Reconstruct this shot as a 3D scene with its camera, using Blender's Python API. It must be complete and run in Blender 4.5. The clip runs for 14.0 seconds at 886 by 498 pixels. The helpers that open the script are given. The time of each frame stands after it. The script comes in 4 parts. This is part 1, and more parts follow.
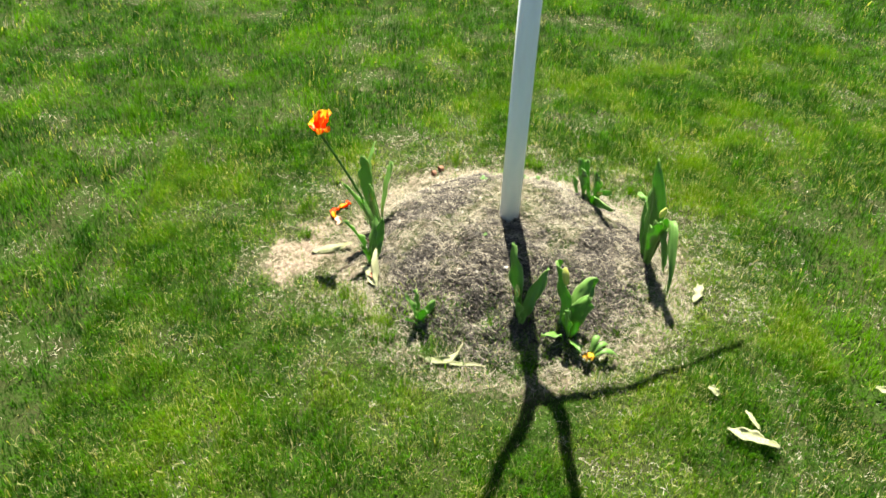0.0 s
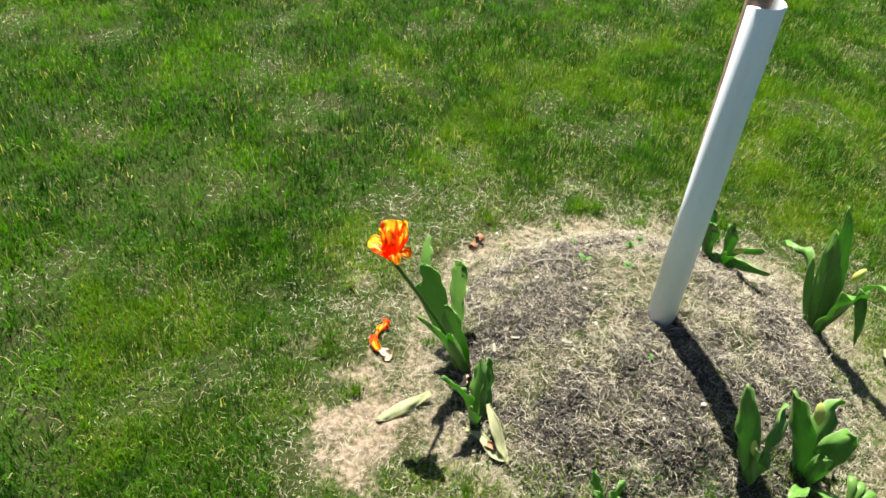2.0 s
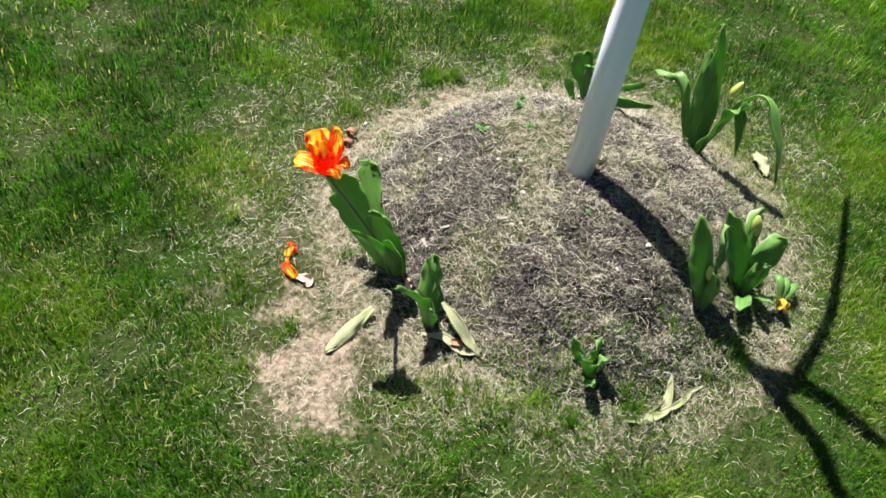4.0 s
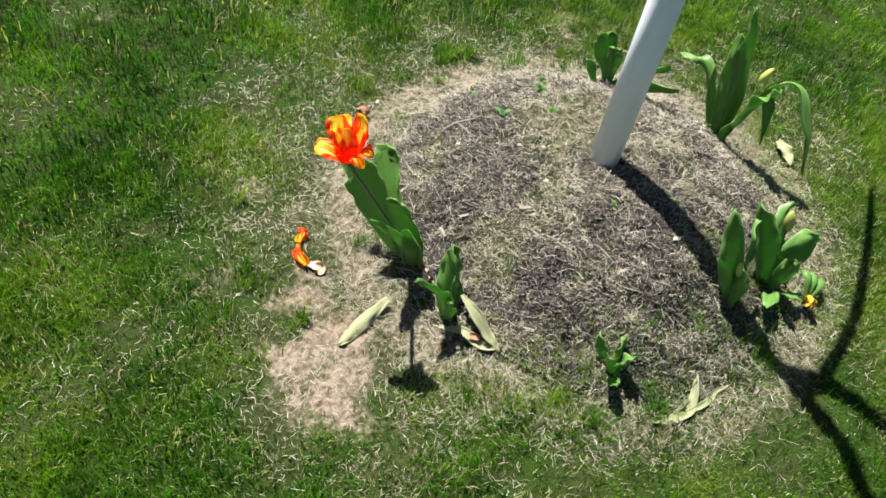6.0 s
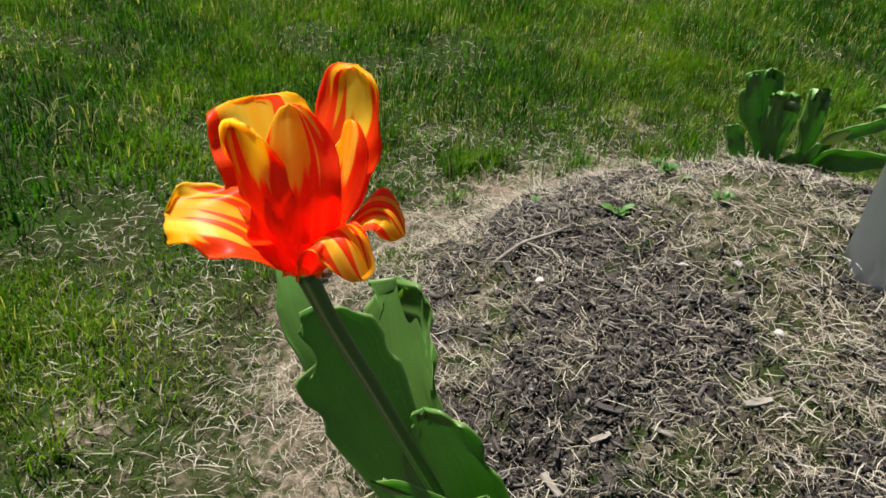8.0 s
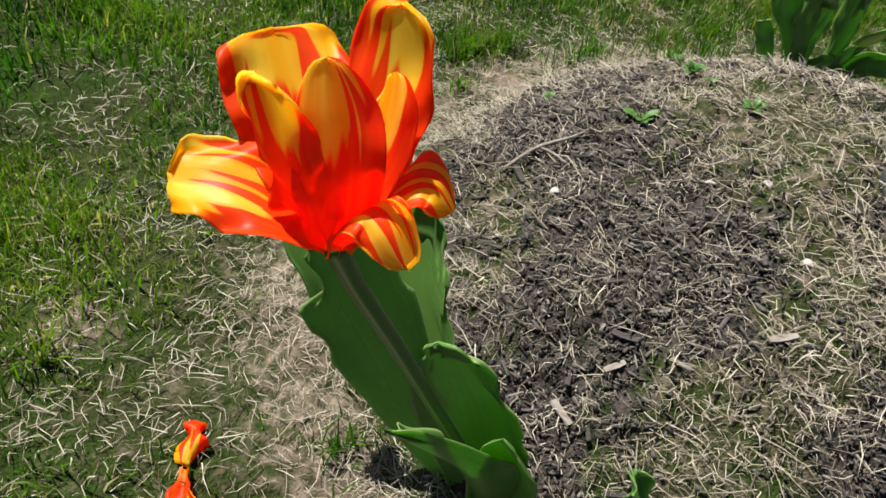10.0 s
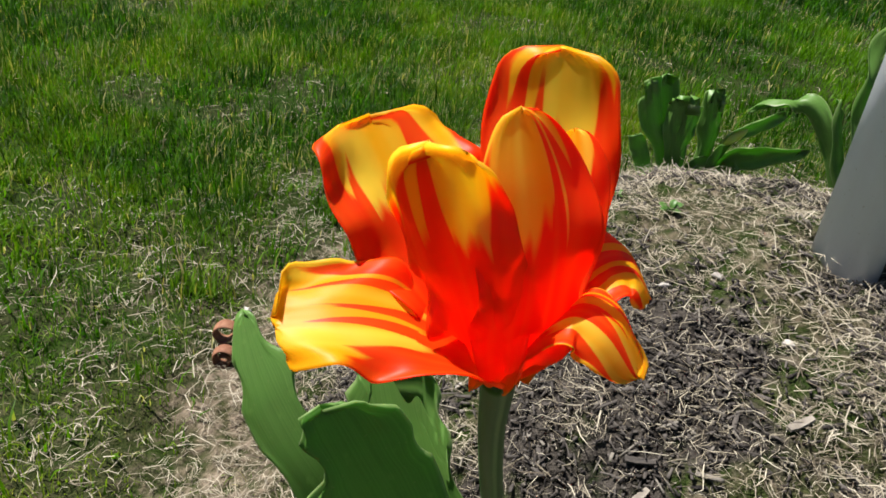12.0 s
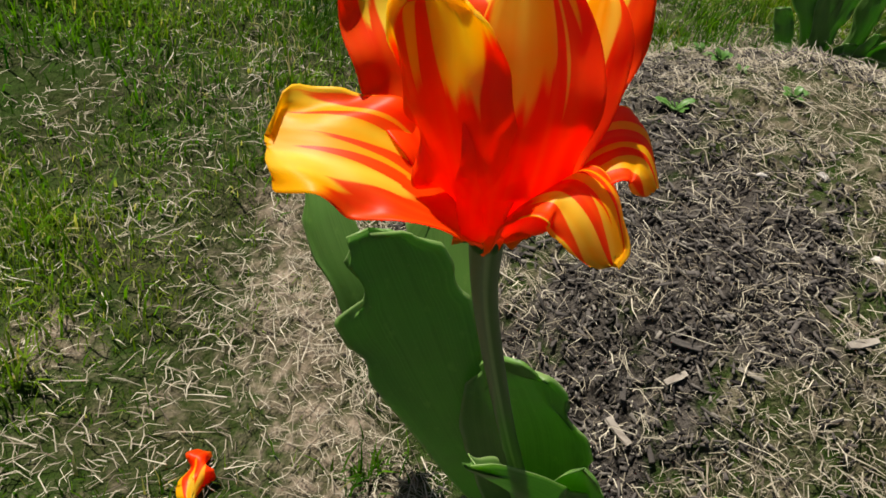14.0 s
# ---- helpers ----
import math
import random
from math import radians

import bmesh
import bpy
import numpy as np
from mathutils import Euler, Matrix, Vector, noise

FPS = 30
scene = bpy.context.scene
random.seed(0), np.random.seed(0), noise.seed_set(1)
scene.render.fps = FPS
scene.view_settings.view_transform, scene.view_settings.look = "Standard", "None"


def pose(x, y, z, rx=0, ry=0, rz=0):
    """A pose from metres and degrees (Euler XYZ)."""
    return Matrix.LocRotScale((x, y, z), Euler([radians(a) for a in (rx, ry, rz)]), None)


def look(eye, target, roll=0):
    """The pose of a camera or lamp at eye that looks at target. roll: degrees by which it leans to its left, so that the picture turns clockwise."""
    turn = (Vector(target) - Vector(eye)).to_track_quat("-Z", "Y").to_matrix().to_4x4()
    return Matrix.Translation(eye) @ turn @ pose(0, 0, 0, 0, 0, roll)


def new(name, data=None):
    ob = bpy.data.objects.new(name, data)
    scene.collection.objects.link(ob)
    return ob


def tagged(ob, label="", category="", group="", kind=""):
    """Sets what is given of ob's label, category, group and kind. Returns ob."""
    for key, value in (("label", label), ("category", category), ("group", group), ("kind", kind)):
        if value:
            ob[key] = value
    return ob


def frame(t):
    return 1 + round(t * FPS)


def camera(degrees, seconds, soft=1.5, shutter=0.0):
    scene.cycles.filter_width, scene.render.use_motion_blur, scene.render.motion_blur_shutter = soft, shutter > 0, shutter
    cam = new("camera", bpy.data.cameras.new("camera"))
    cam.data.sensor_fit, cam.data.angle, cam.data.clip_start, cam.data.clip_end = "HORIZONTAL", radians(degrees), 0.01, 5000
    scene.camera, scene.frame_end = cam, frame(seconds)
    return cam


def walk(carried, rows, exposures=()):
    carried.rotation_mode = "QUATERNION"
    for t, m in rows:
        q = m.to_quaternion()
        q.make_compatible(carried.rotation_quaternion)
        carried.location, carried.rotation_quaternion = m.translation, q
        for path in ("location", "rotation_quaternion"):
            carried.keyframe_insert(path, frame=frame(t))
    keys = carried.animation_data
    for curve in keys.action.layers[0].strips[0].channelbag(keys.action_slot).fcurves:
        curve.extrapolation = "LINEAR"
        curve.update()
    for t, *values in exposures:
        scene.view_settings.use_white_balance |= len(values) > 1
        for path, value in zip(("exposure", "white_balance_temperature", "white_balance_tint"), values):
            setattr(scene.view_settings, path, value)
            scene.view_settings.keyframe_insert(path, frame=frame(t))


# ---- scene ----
cam = camera(56.9, 14.0, soft=1.7)
PATH = [
    (0, (0.017, -0.032, 1.703), (0.053, 1.543, 0.472), 1.3),
    (0.5, (-0.197, 0.29, 1.64), (-0.053, 1.845, 0.389), 2.0),
    (1, (-0.405, 0.552, 1.606), (-0.145, 2.078, 0.339), 3.0),
    (1.5, (-0.599, 0.78, 1.561), (-0.193, 2.254, 0.273), 2.2),
    (2, (-0.647, 1.043, 1.497), (-0.114, 2.444, 0.173), 3.2),
    (2.5, (-0.701, 1.173, 1.458), (-0.03, 2.477, 0.098), 1.9),
    (3, (-0.852, 1.261, 1.413), (-0.008, 2.397, 0.0), 1.6),
    (3.5, (-0.889, 1.303, 1.402), (0.044, 2.294, -0.063), 5.3),
    (3.7, (-0.893, 1.316, 1.398), (0.065, 2.266, -0.079), 6.7),
    (5.8, (-0.905, 1.381, 1.375), (0.059, 2.251, -0.146), 9.5),
    (6, (-0.894, 1.431, 1.364), (0.059, 2.285, -0.174), 10.1),
    (6.5, (-0.773, 1.642, 1.278), (0.097, 2.48, -0.316), 9.3),
    (7, (-0.585, 1.877, 0.935), (0.408, 2.664, -0.612), 10.6),
    (7.5, (-0.488, 1.961, 0.66), (0.703, 2.916, -0.632), 7.1),
    (8, (-0.488, 1.964, 0.625), (0.768, 3.029, -0.51), 5.7),
    (8.5, (-0.494, 1.971, 0.615), (0.746, 3.045, -0.529), 5.0),
    (8.7, (-0.494, 1.975, 0.613), (0.735, 3.039, -0.552), 5.4),
    (10.8, (-0.442, 2.067, 0.629), (0.694, 2.85, -0.819), 10.4),
    (11, (-0.446, 2.077, 0.619), (0.736, 2.874, -0.784), 8.1),
    (11.5, (-0.466, 2.108, 0.586), (0.958, 2.919, -0.56), 4.5),
    (12, (-0.48, 2.123, 0.558), (1.083, 2.858, -0.451), 5.9),
    (12.5, (-0.486, 2.125, 0.549), (1.103, 2.854, -0.422), 5.4),
    (13, (-0.482, 2.121, 0.545), (1.097, 2.849, -0.443), 5.6),
    (13.5, (-0.485, 2.118, 0.537), (1.076, 2.846, -0.479), 6.9),
    (14, (-0.459, 2.101, 0.562), (0.776, 2.898, -0.795), 12.0),
]
EXPOSURES = [(0.0, 2.30, 6900, 6), (1.0, 2.22, 6900, 6), (1.5, 2.00, 6800, 6), (2.0, 1.97, 6700, 6), (3.5, 1.80, 6250, 10), (6.0, 1.66, 6250, 11), (7.0, 1.08, 6350, 11),
             (8.5, 1.03, 6350, 13), (11.0, 1.05, 6400, 13), (12.5, 1.00, 6450, 13), (14.0, 0.80, 6800, 12)]
walk(cam, [(t, look(eye, target, roll)) for t, eye, target, roll in PATH], EXPOSURES)

# ---- light ----
SUN_FROM = Vector((-0.058, 1.0, 2.03)).normalized()
world = bpy.data.worlds.new("sky")
scene.world = world
world.use_nodes = True
wn, wl = world.node_tree.nodes, world.node_tree.links
sky = wn.new("ShaderNodeTexSky")
sky.sky_type = "NISHITA"
sky.sun_disc = False
sky.sun_elevation = math.asin(SUN_FROM.z)
sky.sun_rotation = math.atan2(SUN_FROM.x, SUN_FROM.y)
wn["Background"].inputs["Strength"].default_value = 0.03
wl.new(sky.outputs[0], wn["Background"].inputs["Color"])
sun_data = bpy.data.lights.new("sun", "SUN")
sun_data.energy, sun_data.angle, sun_data.color = 5.0, radians(0.5), (1.0, 0.95, 0.86)
sun = new("sun", sun_data)
sun.matrix_world = look(SUN_FROM * 20, (0, 0, 0))


# ---- materials ----
class Mat:
    """A node material under construction: a Principled surface and short ways to add nodes."""

    def __init__(self, name, rough=0.7, spec=0.3):
        self.m = bpy.data.materials.new(name)
        self.m.use_nodes = True
        self.n, self.l = self.m.node_tree.nodes, self.m.node_tree.links
        self.bsdf, self.out = self.n["Principled BSDF"], self.n["Material Output"]
        self.bsdf.inputs["Roughness"].default_value = rough
        self.bsdf.inputs["Specular IOR Level"].default_value = spec

    def put(self, value, socket):
        if isinstance(value, (int, float)):
            socket.default_value = value
        elif isinstance(value, tuple):
            socket.default_value = (*value, 1.0) if socket.type == "RGBA" and len(value) == 3 else value
        else:
            self.l.new(value, socket)

    def place(self):
        return self.n.new("ShaderNodeTexCoord").outputs["Object"]

    def attr(self, name, out="Fac"):
        a = self.n.new("ShaderNodeAttribute")
        a.attribute_name = name
        return a.outputs[out]

    def stretch(self, vector, scale):
        m = self.n.new("ShaderNodeMapping")
        m.inputs["Scale"].default_value = scale
        self.l.new(vector, m.inputs["Vector"])
        return m.outputs[0]

    def noise(self, vector, scale, detail=3.0, rough=0.55):
        t = self.n.new("ShaderNodeTexNoise")
        t.inputs["Scale"].default_value = scale
        t.inputs["Detail"].default_value = detail
        t.inputs["Roughness"].default_value = rough
        self.l.new(vector, t.inputs["Vector"])
        return t.outputs["Fac"]

    def math(self, op, a, b=0.0, c=0.0):
        t = self.n.new("ShaderNodeMath")
        t.operation = op
        for v, s in zip((a, b, c), t.inputs):
            self.put(v, s)
        return t.outputs[0]

    def ramp(self, value, low, high, a=0.0, b=1.0):
        t = self.n.new("ShaderNodeMapRange")
        t.interpolation_type = "SMOOTHSTEP"
        for v, s in zip((value, low, high, a, b), (t.inputs[0], t.inputs[1], t.inputs[2], t.inputs[3], t.inputs[4])):
            self.put(v, s)
        return t.outputs[0]

    def mix(self, fac, a, b, blend="MIX"):
        t = self.n.new("ShaderNodeMix")
        t.data_type, t.blend_type = "RGBA", blend
        self.put(fac, t.inputs[0])
        self.put(a, t.inputs[6])
        self.put(b, t.inputs[7])
        return t.outputs[2]

    def island(self):
        return self.n.new("ShaderNodeNewGeometry").outputs["Random Per Island"]

    def each(self):
        return self.n.new("ShaderNodeObjectInfo").outputs["Random"]

    def colour(self, value):
        self.put(value, self.bsdf.inputs["Base Color"])
        self.base = value
        return self

    def bump(self, height, strength=0.4, distance=0.002):
        b = self.n.new("ShaderNodeBump")
        b.inputs["Strength"].default_value = strength
        b.inputs["Distance"].default_value = distance
        self.l.new(height, b.inputs["Height"])
        self.l.new(b.outputs[0], self.bsdf.inputs["Normal"])
        return self

    def thin(self, amount, tint):
        """Lets light through, as leaves and petals do."""
        t = self.n.new("ShaderNodeBsdfTranslucent")
        self.put(self.mix(1.0, self.base, tint, "MULTIPLY"), t.inputs["Color"])
        s = self.n.new("ShaderNodeMixShader")
        s.inputs[0].default_value = amount
        self.l.new(self.bsdf.outputs[0], s.inputs[1])
        self.l.new(t.outputs[0], s.inputs[2])
        self.l.new(s.outputs[0], self.out.inputs["Surface"])
        return self


def ground_material():
    k = Mat("soil", 0.95, 0.1)
    p = k.place()
    mulch, sand = k.attr("mulch"), k.attr("sand")
    fine, mid, big = k.noise(p, 420, 4), k.noise(p, 70, 4), k.noise(p, 9, 3)
    thatch = k.mix(k.ramp(fine, 0.35, 0.7), (0.012, 0.021, 0.004), (0.050, 0.056, 0.019))
    thatch = k.mix(k.ramp(big, 0.35, 0.65), thatch, (0.020, 0.042, 0.005))
    dirt = k.mix(k.ramp(mid, 0.3, 0.7), (0.140, 0.105, 0.076), (0.262, 0.210, 0.160))
    dirt = k.mix(k.ramp(fine, 0.55, 0.75, 0, 0.5), dirt, (0.13, 0.092, 0.060))
    humus = k.mix(k.ramp(k.noise(p, 150, 4), 0.38, 0.62), (0.030, 0.024, 0.016), (0.150, 0.120, 0.080))
    dirt = k.mix(k.ramp(k.math("ADD", sand, k.math("MULTIPLY", k.math("SUBTRACT", k.noise(p, 26, 3), 0.5), 0.5)), 0.30, 0.54), humus, dirt)
    dark = k.mix(k.ramp(mid, 0.3, 0.7), (0.010, 0.009, 0.008), (0.070, 0.062, 0.054))
    dark = k.mix(k.ramp(fine, 0.5, 0.8, 0, 0.5), dark, (0.17, 0.150, 0.12))
    c = k.mix(k.ramp(k.math("ADD", sand, k.math("MULTIPLY", k.math("SUBTRACT", mid, 0.5), 0.7)), 0.3, 0.7), thatch, dirt)
    c = k.mix(k.ramp(k.math("ADD", mulch, k.math("MULTIPLY", k.math("SUBTRACT", mid, 0.5), 0.7)), 0.3, 0.7), c, dark)
    k.colour(c).bump(k.math("ADD", fine, k.math("MULTIPLY", mid, 3.0)), 0.9, 0.005)
    return k.m


def grass_material(name, dark, light, straw, share):
    k = Mat(name, 0.5, 0.14)
    r, p = k.island(), k.place()
    patch, tuft = k.noise(p, 2.6, 3), k.noise(p, 13, 3)
    c = k.mix(k.ramp(r, 0.0, 0.9), dark, light)
    c = k.mix(k.ramp(tuft, 0.42, 0.62, 0, 0.78), c, dark)
    c = k.mix(k.ramp(patch, 0.45, 0.66, 0, 0.75), c, (light[0] * 1.75, light[1] * 1.2, light[2] * 1.5))
    dry = k.math("ADD", r, k.math("MULTIPLY", k.math("SUBTRACT", k.noise(p, 5.0, 3), 0.5), 0.5))
    c = k.mix(k.ramp(dry, 1.0 - share, 1.04 - share), c, straw)
    k.colour(c).thin(0.45, (1.2, 1.35, 0.35))
    return k.m


def straw_material():
    k = Mat("straw", 0.75, 0.2)
    r = k.island()
    c = k.mix(k.ramp(r, 0.0, 0.45), (0.105, 0.086, 0.063), (0.280, 0.248, 0.184))
    c = k.mix(k.ramp(r, 0.50, 1.0), c, (0.49, 0.455, 0.36))
    k.colour(c).thin(0.15, (1, 1, 0.9))
    return k.m


def chip_material():
    k = Mat("bark", 0.85, 0.25)
    r, p = k.island(), k.place()
    c = k.mix(k.ramp(r, 0.0, 0.75), (0.007, 0.006, 0.006), (0.082, 0.074, 0.067))
    c = k.mix(k.ramp(r, 0.88, 1.0), c, (0.19, 0.175, 0.150))
    c = k.mix(k.ramp(k.noise(p, 600, 2), 0.5, 0.75, 0, 0.5), c, (0.10, 0.085, 0.07))
    k.colour(c).bump(k.noise(p, 900, 2), 0.5, 0.001)
    return k.m


def leaf_material(name, deep, pale, thin=0.28):
    k = Mat(name, 0.42, 0.45)
    u, p = k.attr("grid", "Vector"), k.place()
    veins = k.noise(k.stretch(u, (40, 0.5, 9)), 1.0, 2)
    blotch = k.noise(p, 45, 3)
    c = k.mix(k.ramp(veins, 0.1, 0.9, 0.35, 0.75), deep, pale)
    c = k.mix(k.ramp(blotch, 0.35, 0.7, 0, 0.4), c, (pale[0] * 0.75, pale[1] * 0.9, pale[2] * 0.7))
    c = k.mix(k.ramp(k.noise(p, 420, 2), 0.68, 0.74, 0, 0.35), c, (0.30, 0.30, 0.14))
    sep = k.n.new("ShaderNodeSeparateXYZ")
    k.l.new(u, sep.inputs[0])
    c = k.mix(k.ramp(k.math("ABSOLUTE", sep.outputs[0]), 0.93, 0.99, 0, 0.55), c, (0.34, 0.42, 0.20))
    c = k.mix(k.ramp(k.noise(p, 95, 3), 0.60, 0.78, 0, 0.35), c, (pale[0] * 1.3, pale[1] * 1.15, pale[2] * 1.2))
    k.colour(c).bump(veins, 0.1, 0.0005)
    k.thin(thin, (1.5, 1.9, 0.4))
    return k.m


def petal_material():
    k = Mat("petal", 0.42, 0.35)
    g = k.attr("grid", "Vector")
    sep = k.n.new("ShaderNodeSeparateXYZ")
    k.l.new(g, sep.inputs[0])
    across, along = sep.outputs[0], sep.outputs[1]
    flame = k.noise(k.stretch(g, (2.2, 0.55, 7.3)), 1.0, 1.5, 0.45)
    line = k.noise(k.stretch(g, (5.5, 0.35, 5.1)), 1.0, 1.0, 0.4)
    f = k.math("ADD", k.attr("gold"), k.math("MULTIPLY", k.math("SUBTRACT", flame, 0.5), 0.22))
    f = k.math("ADD", f, k.math("MULTIPLY", k.math("SUBTRACT", line, 0.5), 0.22))
    yellow = k.ramp(f, -0.03, 0.05)
    foot = k.math("SUBTRACT", 0.55, k.ramp(along, 0.02, 0.26, 0, 0.55))
    red = k.mix(k.ramp(line, 0.3, 0.7), (1.0, 0.070, 0.003), (1.0, 0.125, 0.005))
    gold = k.mix(k.ramp(flame, 0.35, 0.7), (1.0, 0.59, 0.007), (1.0, 0.83, 0.09))
    c = k.mix(yellow, red, gold)
    c = k.mix(foot, c, (1.0, 0.58, 0.02))
    k.colour(c).bump(line, 0.25, 0.0008)
    k.thin(0.70, (1.0, 1.0, 0.8))
    return k.m


def plain_material(name, a, b, scale, rough=0.6, bump=0.3, spec=0.3):
    k = Mat(name, rough, spec)
    p = k.place()
    n, fine = k.noise(p, scale, 4), k.noise(p, scale * 7, 3)
    c = k.mix(k.ramp(n, 0.3, 0.7), a, b)
    c = k.mix(k.ramp(fine, 0.5, 0.8, 0, 0.3), c, tuple(v * 0.6 for v in a))
    k.colour(c).bump(fine, bump, 0.001)
    return k.m


def pvc_material():
    k = Mat("white_pvc", 0.38, 0.5)
    p = k.place()
    smear = k.noise(k.stretch(p, (18, 18, 2.2)), 1.0, 4)
    speck = k.noise(p, 260, 2)
    c = k.mix(k.ramp(smear, 0.45, 0.8), (0.78, 0.82, 0.90), (0.68, 0.71, 0.77))
    c = k.mix(k.ramp(speck, 0.68, 0.76, 0, 0.35), c, (0.34, 0.31, 0.27))
    k.colour(c).bump(smear, 0.08, 0.001)
    return k.m


def dead_leaf_material():
    k = Mat("withered_leaf", 0.6, 0.3)
    u = k.attr("grid", "Vector")
    veins = k.noise(k.stretch(u, (18, 0.8, 5)), 1.0, 3)
    c = k.mix(k.ramp(veins, 0.3, 0.7), (0.22, 0.23, 0.11), (0.36, 0.37, 0.22))
    c = k.mix(k.ramp(k.noise(k.place(), 28, 3), 0.48, 0.7, 0, 0.7), c, (0.18, 0.23, 0.07))
    k.colour(c).bump(veins, 0.4, 0.001)
    k.thin(0.25, (1, 1, 0.7))
    return k.m


SOIL = ground_material()
GRASS = grass_material("lawn_grass", (0.003, 0.027, 0.0004), (0.050, 0.172, 0.002), (0.36, 0.34, 0.16), 0.06)
FINE = grass_material("fine_grass", (0.018, 0.070, 0.002), (0.095, 0.205, 0.007), (0.40, 0.37, 0.20), 0.12)
STRAW, CHIP, PETAL, PVC, WITHER = straw_material(), chip_material(), petal_material(), pvc_material(), dead_leaf_material()
LEAF = leaf_material("tulip_leaf", (0.052, 0.140, 0.016), (0.185, 0.340, 0.085), 0.40)
STEM = leaf_material("tulip_stem", (0.025, 0.095, 0.010), (0.045, 0.130, 0.016), 0.1)
CLOVER = leaf_material("weed_leaf", (0.042, 0.125, 0.018), (0.085, 0.200, 0.035))
RUST = plain_material("weathered_wood_pole", (0.20, 0.13, 0.085), (0.30, 0.21, 0.15), 40, 0.8)
SHELL = plain_material("brown_husk", (0.16, 0.065, 0.035), (0.30, 0.150, 0.085), 60, 0.7)
STONE = plain_material("pale_stone", (0.36, 0.34, 0.31), (0.52, 0.50, 0.47), 120, 0.8)
BUD = plain_material("yellow_bud", (0.42, 0.40, 0.08), (0.36, 0.42, 0.11), 90, 0.5)
CREAM = plain_material("faded_cream_petal", (0.46, 0.27, 0.18), (0.60, 0.44, 0.32), 70, 0.6)
YELLOW = plain_material("faded_yellow_petal", (0.70, 0.30, 0.015), (0.75, 0.42, 0.03), 80, 0.5)


# ---- the lie of the land ----
MX, MY, MH = 0.253, 2.115, 0.204


def reach(x, y):
    """How far out from the mound's middle, 1 at its foot."""
    return math.hypot((x - MX) / (0.442 if x < MX else 0.52), (y - MY) / (0.535 if y < MY else 0.448))


def height(x, y):
    r = reach(x, y)
    h = MH * max(0.0, 1.0 - r ** 2.25)
    if r > 0.8:
        h = max(h, 0.0) + 0.012 * max(0.0, 1 - abs(r - 1.0) / 0.2)
    near = max(0.0, 1.0 - max(0.0, r - 1.0) / 2.0)
    for px, py, pr, pd in ((0.155, 1.725, 0.032, 0.034), (0.215, 1.738, 0.035, 0.030), (0.325, 1.735, 0.034, 0.030), (-0.05, 1.84, 0.04, 0.022), (0.34, 1.66, 0.05, 0.020), (0.10, 1.80, 0.03, 0.018), (0.07, 2.36, 0.05, 0.014)):
        h -= pd * math.exp(-((x - px) ** 2 + (y - py) ** 2) / (pr * pr))
    h += 0.011 * near * noise.noise((x * 13, y * 13, 0.3)) + 0.010 * near * noise.noise((x * 38, y * 38, 2.0)) + 0.005 * near * noise.noise((x * 85, y * 85, 3.0))
    return h + 0.02 * noise.noise((x * 0.9, y * 0.9, 7.0)) * min(1.0, max(0.0, r - 1.5))


BARE = [(-0.42, 2.14, 0.17, 0.97), (-0.34, 2.25, 0.13, 0.85), (-0.46, 2.02, 0.13, 0.75), (-0.44, 1.88, 0.10, 0.55), (-0.48, 2.40, 0.16, 0.5), (-0.27, 2.56, 0.13, 0.5), (-0.29, 3.33, 0.08, 0.55), (-1.11, 2.55, 0.10, 0.5),
        (-1.10, 2.37, 0.09, 0.5), (-0.74, 2.66, 0.11, 0.4), (-0.69, 3.05, 0.12, 0.4), (0.36, 2.62, 0.14, 0.6),
        (0.80, 2.60, 0.11, 0.65), (0.95, 2.38, 0.12, 0.4), (0.03, 2.60, 0.14, 0.6), (0.62, 1.70, 0.12, 0.6), (-0.22, 2.42, 0.12, 0.5),
        (-0.2, 3.74, 0.16, 0.3), (0.38, 3.62, 0.14, 0.3), (0.40, 1.54, 0.09, 0.6), (-0.55, 2.45, 0.14, 0.3), (-0.1, 2.85, 0.12, 0.35)]


def bare(x, y):
    b = 0.0
    x += 0.07 * noise.noise((x * 7, y * 7, 11.0))
    y += 0.07 * noise.noise((x * 7, y * 7, 15.0))
    for bx, by, s, a in BARE:
        d = ((x - bx) ** 2 + (y - by) ** 2) / (s * s)
        if d < 6:
            b = max(b, a * math.exp(-d))
    return b


def mulch_share(x, y):
    """1 where dark bark lies, less where pale soil shows."""
    r = reach(x, y)
    m = 1.0 - max(0.0, min(1.0, (r - 0.84) / 0.22))
    pale = math.exp(-(((x - 0.31) / 0.17) ** 2 + ((y - 2.19) / 0.14) ** 2))
    base = 0.58 + 0.35 * math.exp(-(((x - 0.10) / 0.14) ** 2 + ((y - 2.28) / 0.10) ** 2)) + 0.25 * max(0.0, min(1.0, (1.98 - y) / 0.15))
    return m * (1.0 - 0.95 * pale) * max(0.08, min(1.0, base + 0.9 * noise.noise((x * 8, y * 8, 4.0)) + 0.5 * noise.noise((x * 25, y * 25, 5.0))))


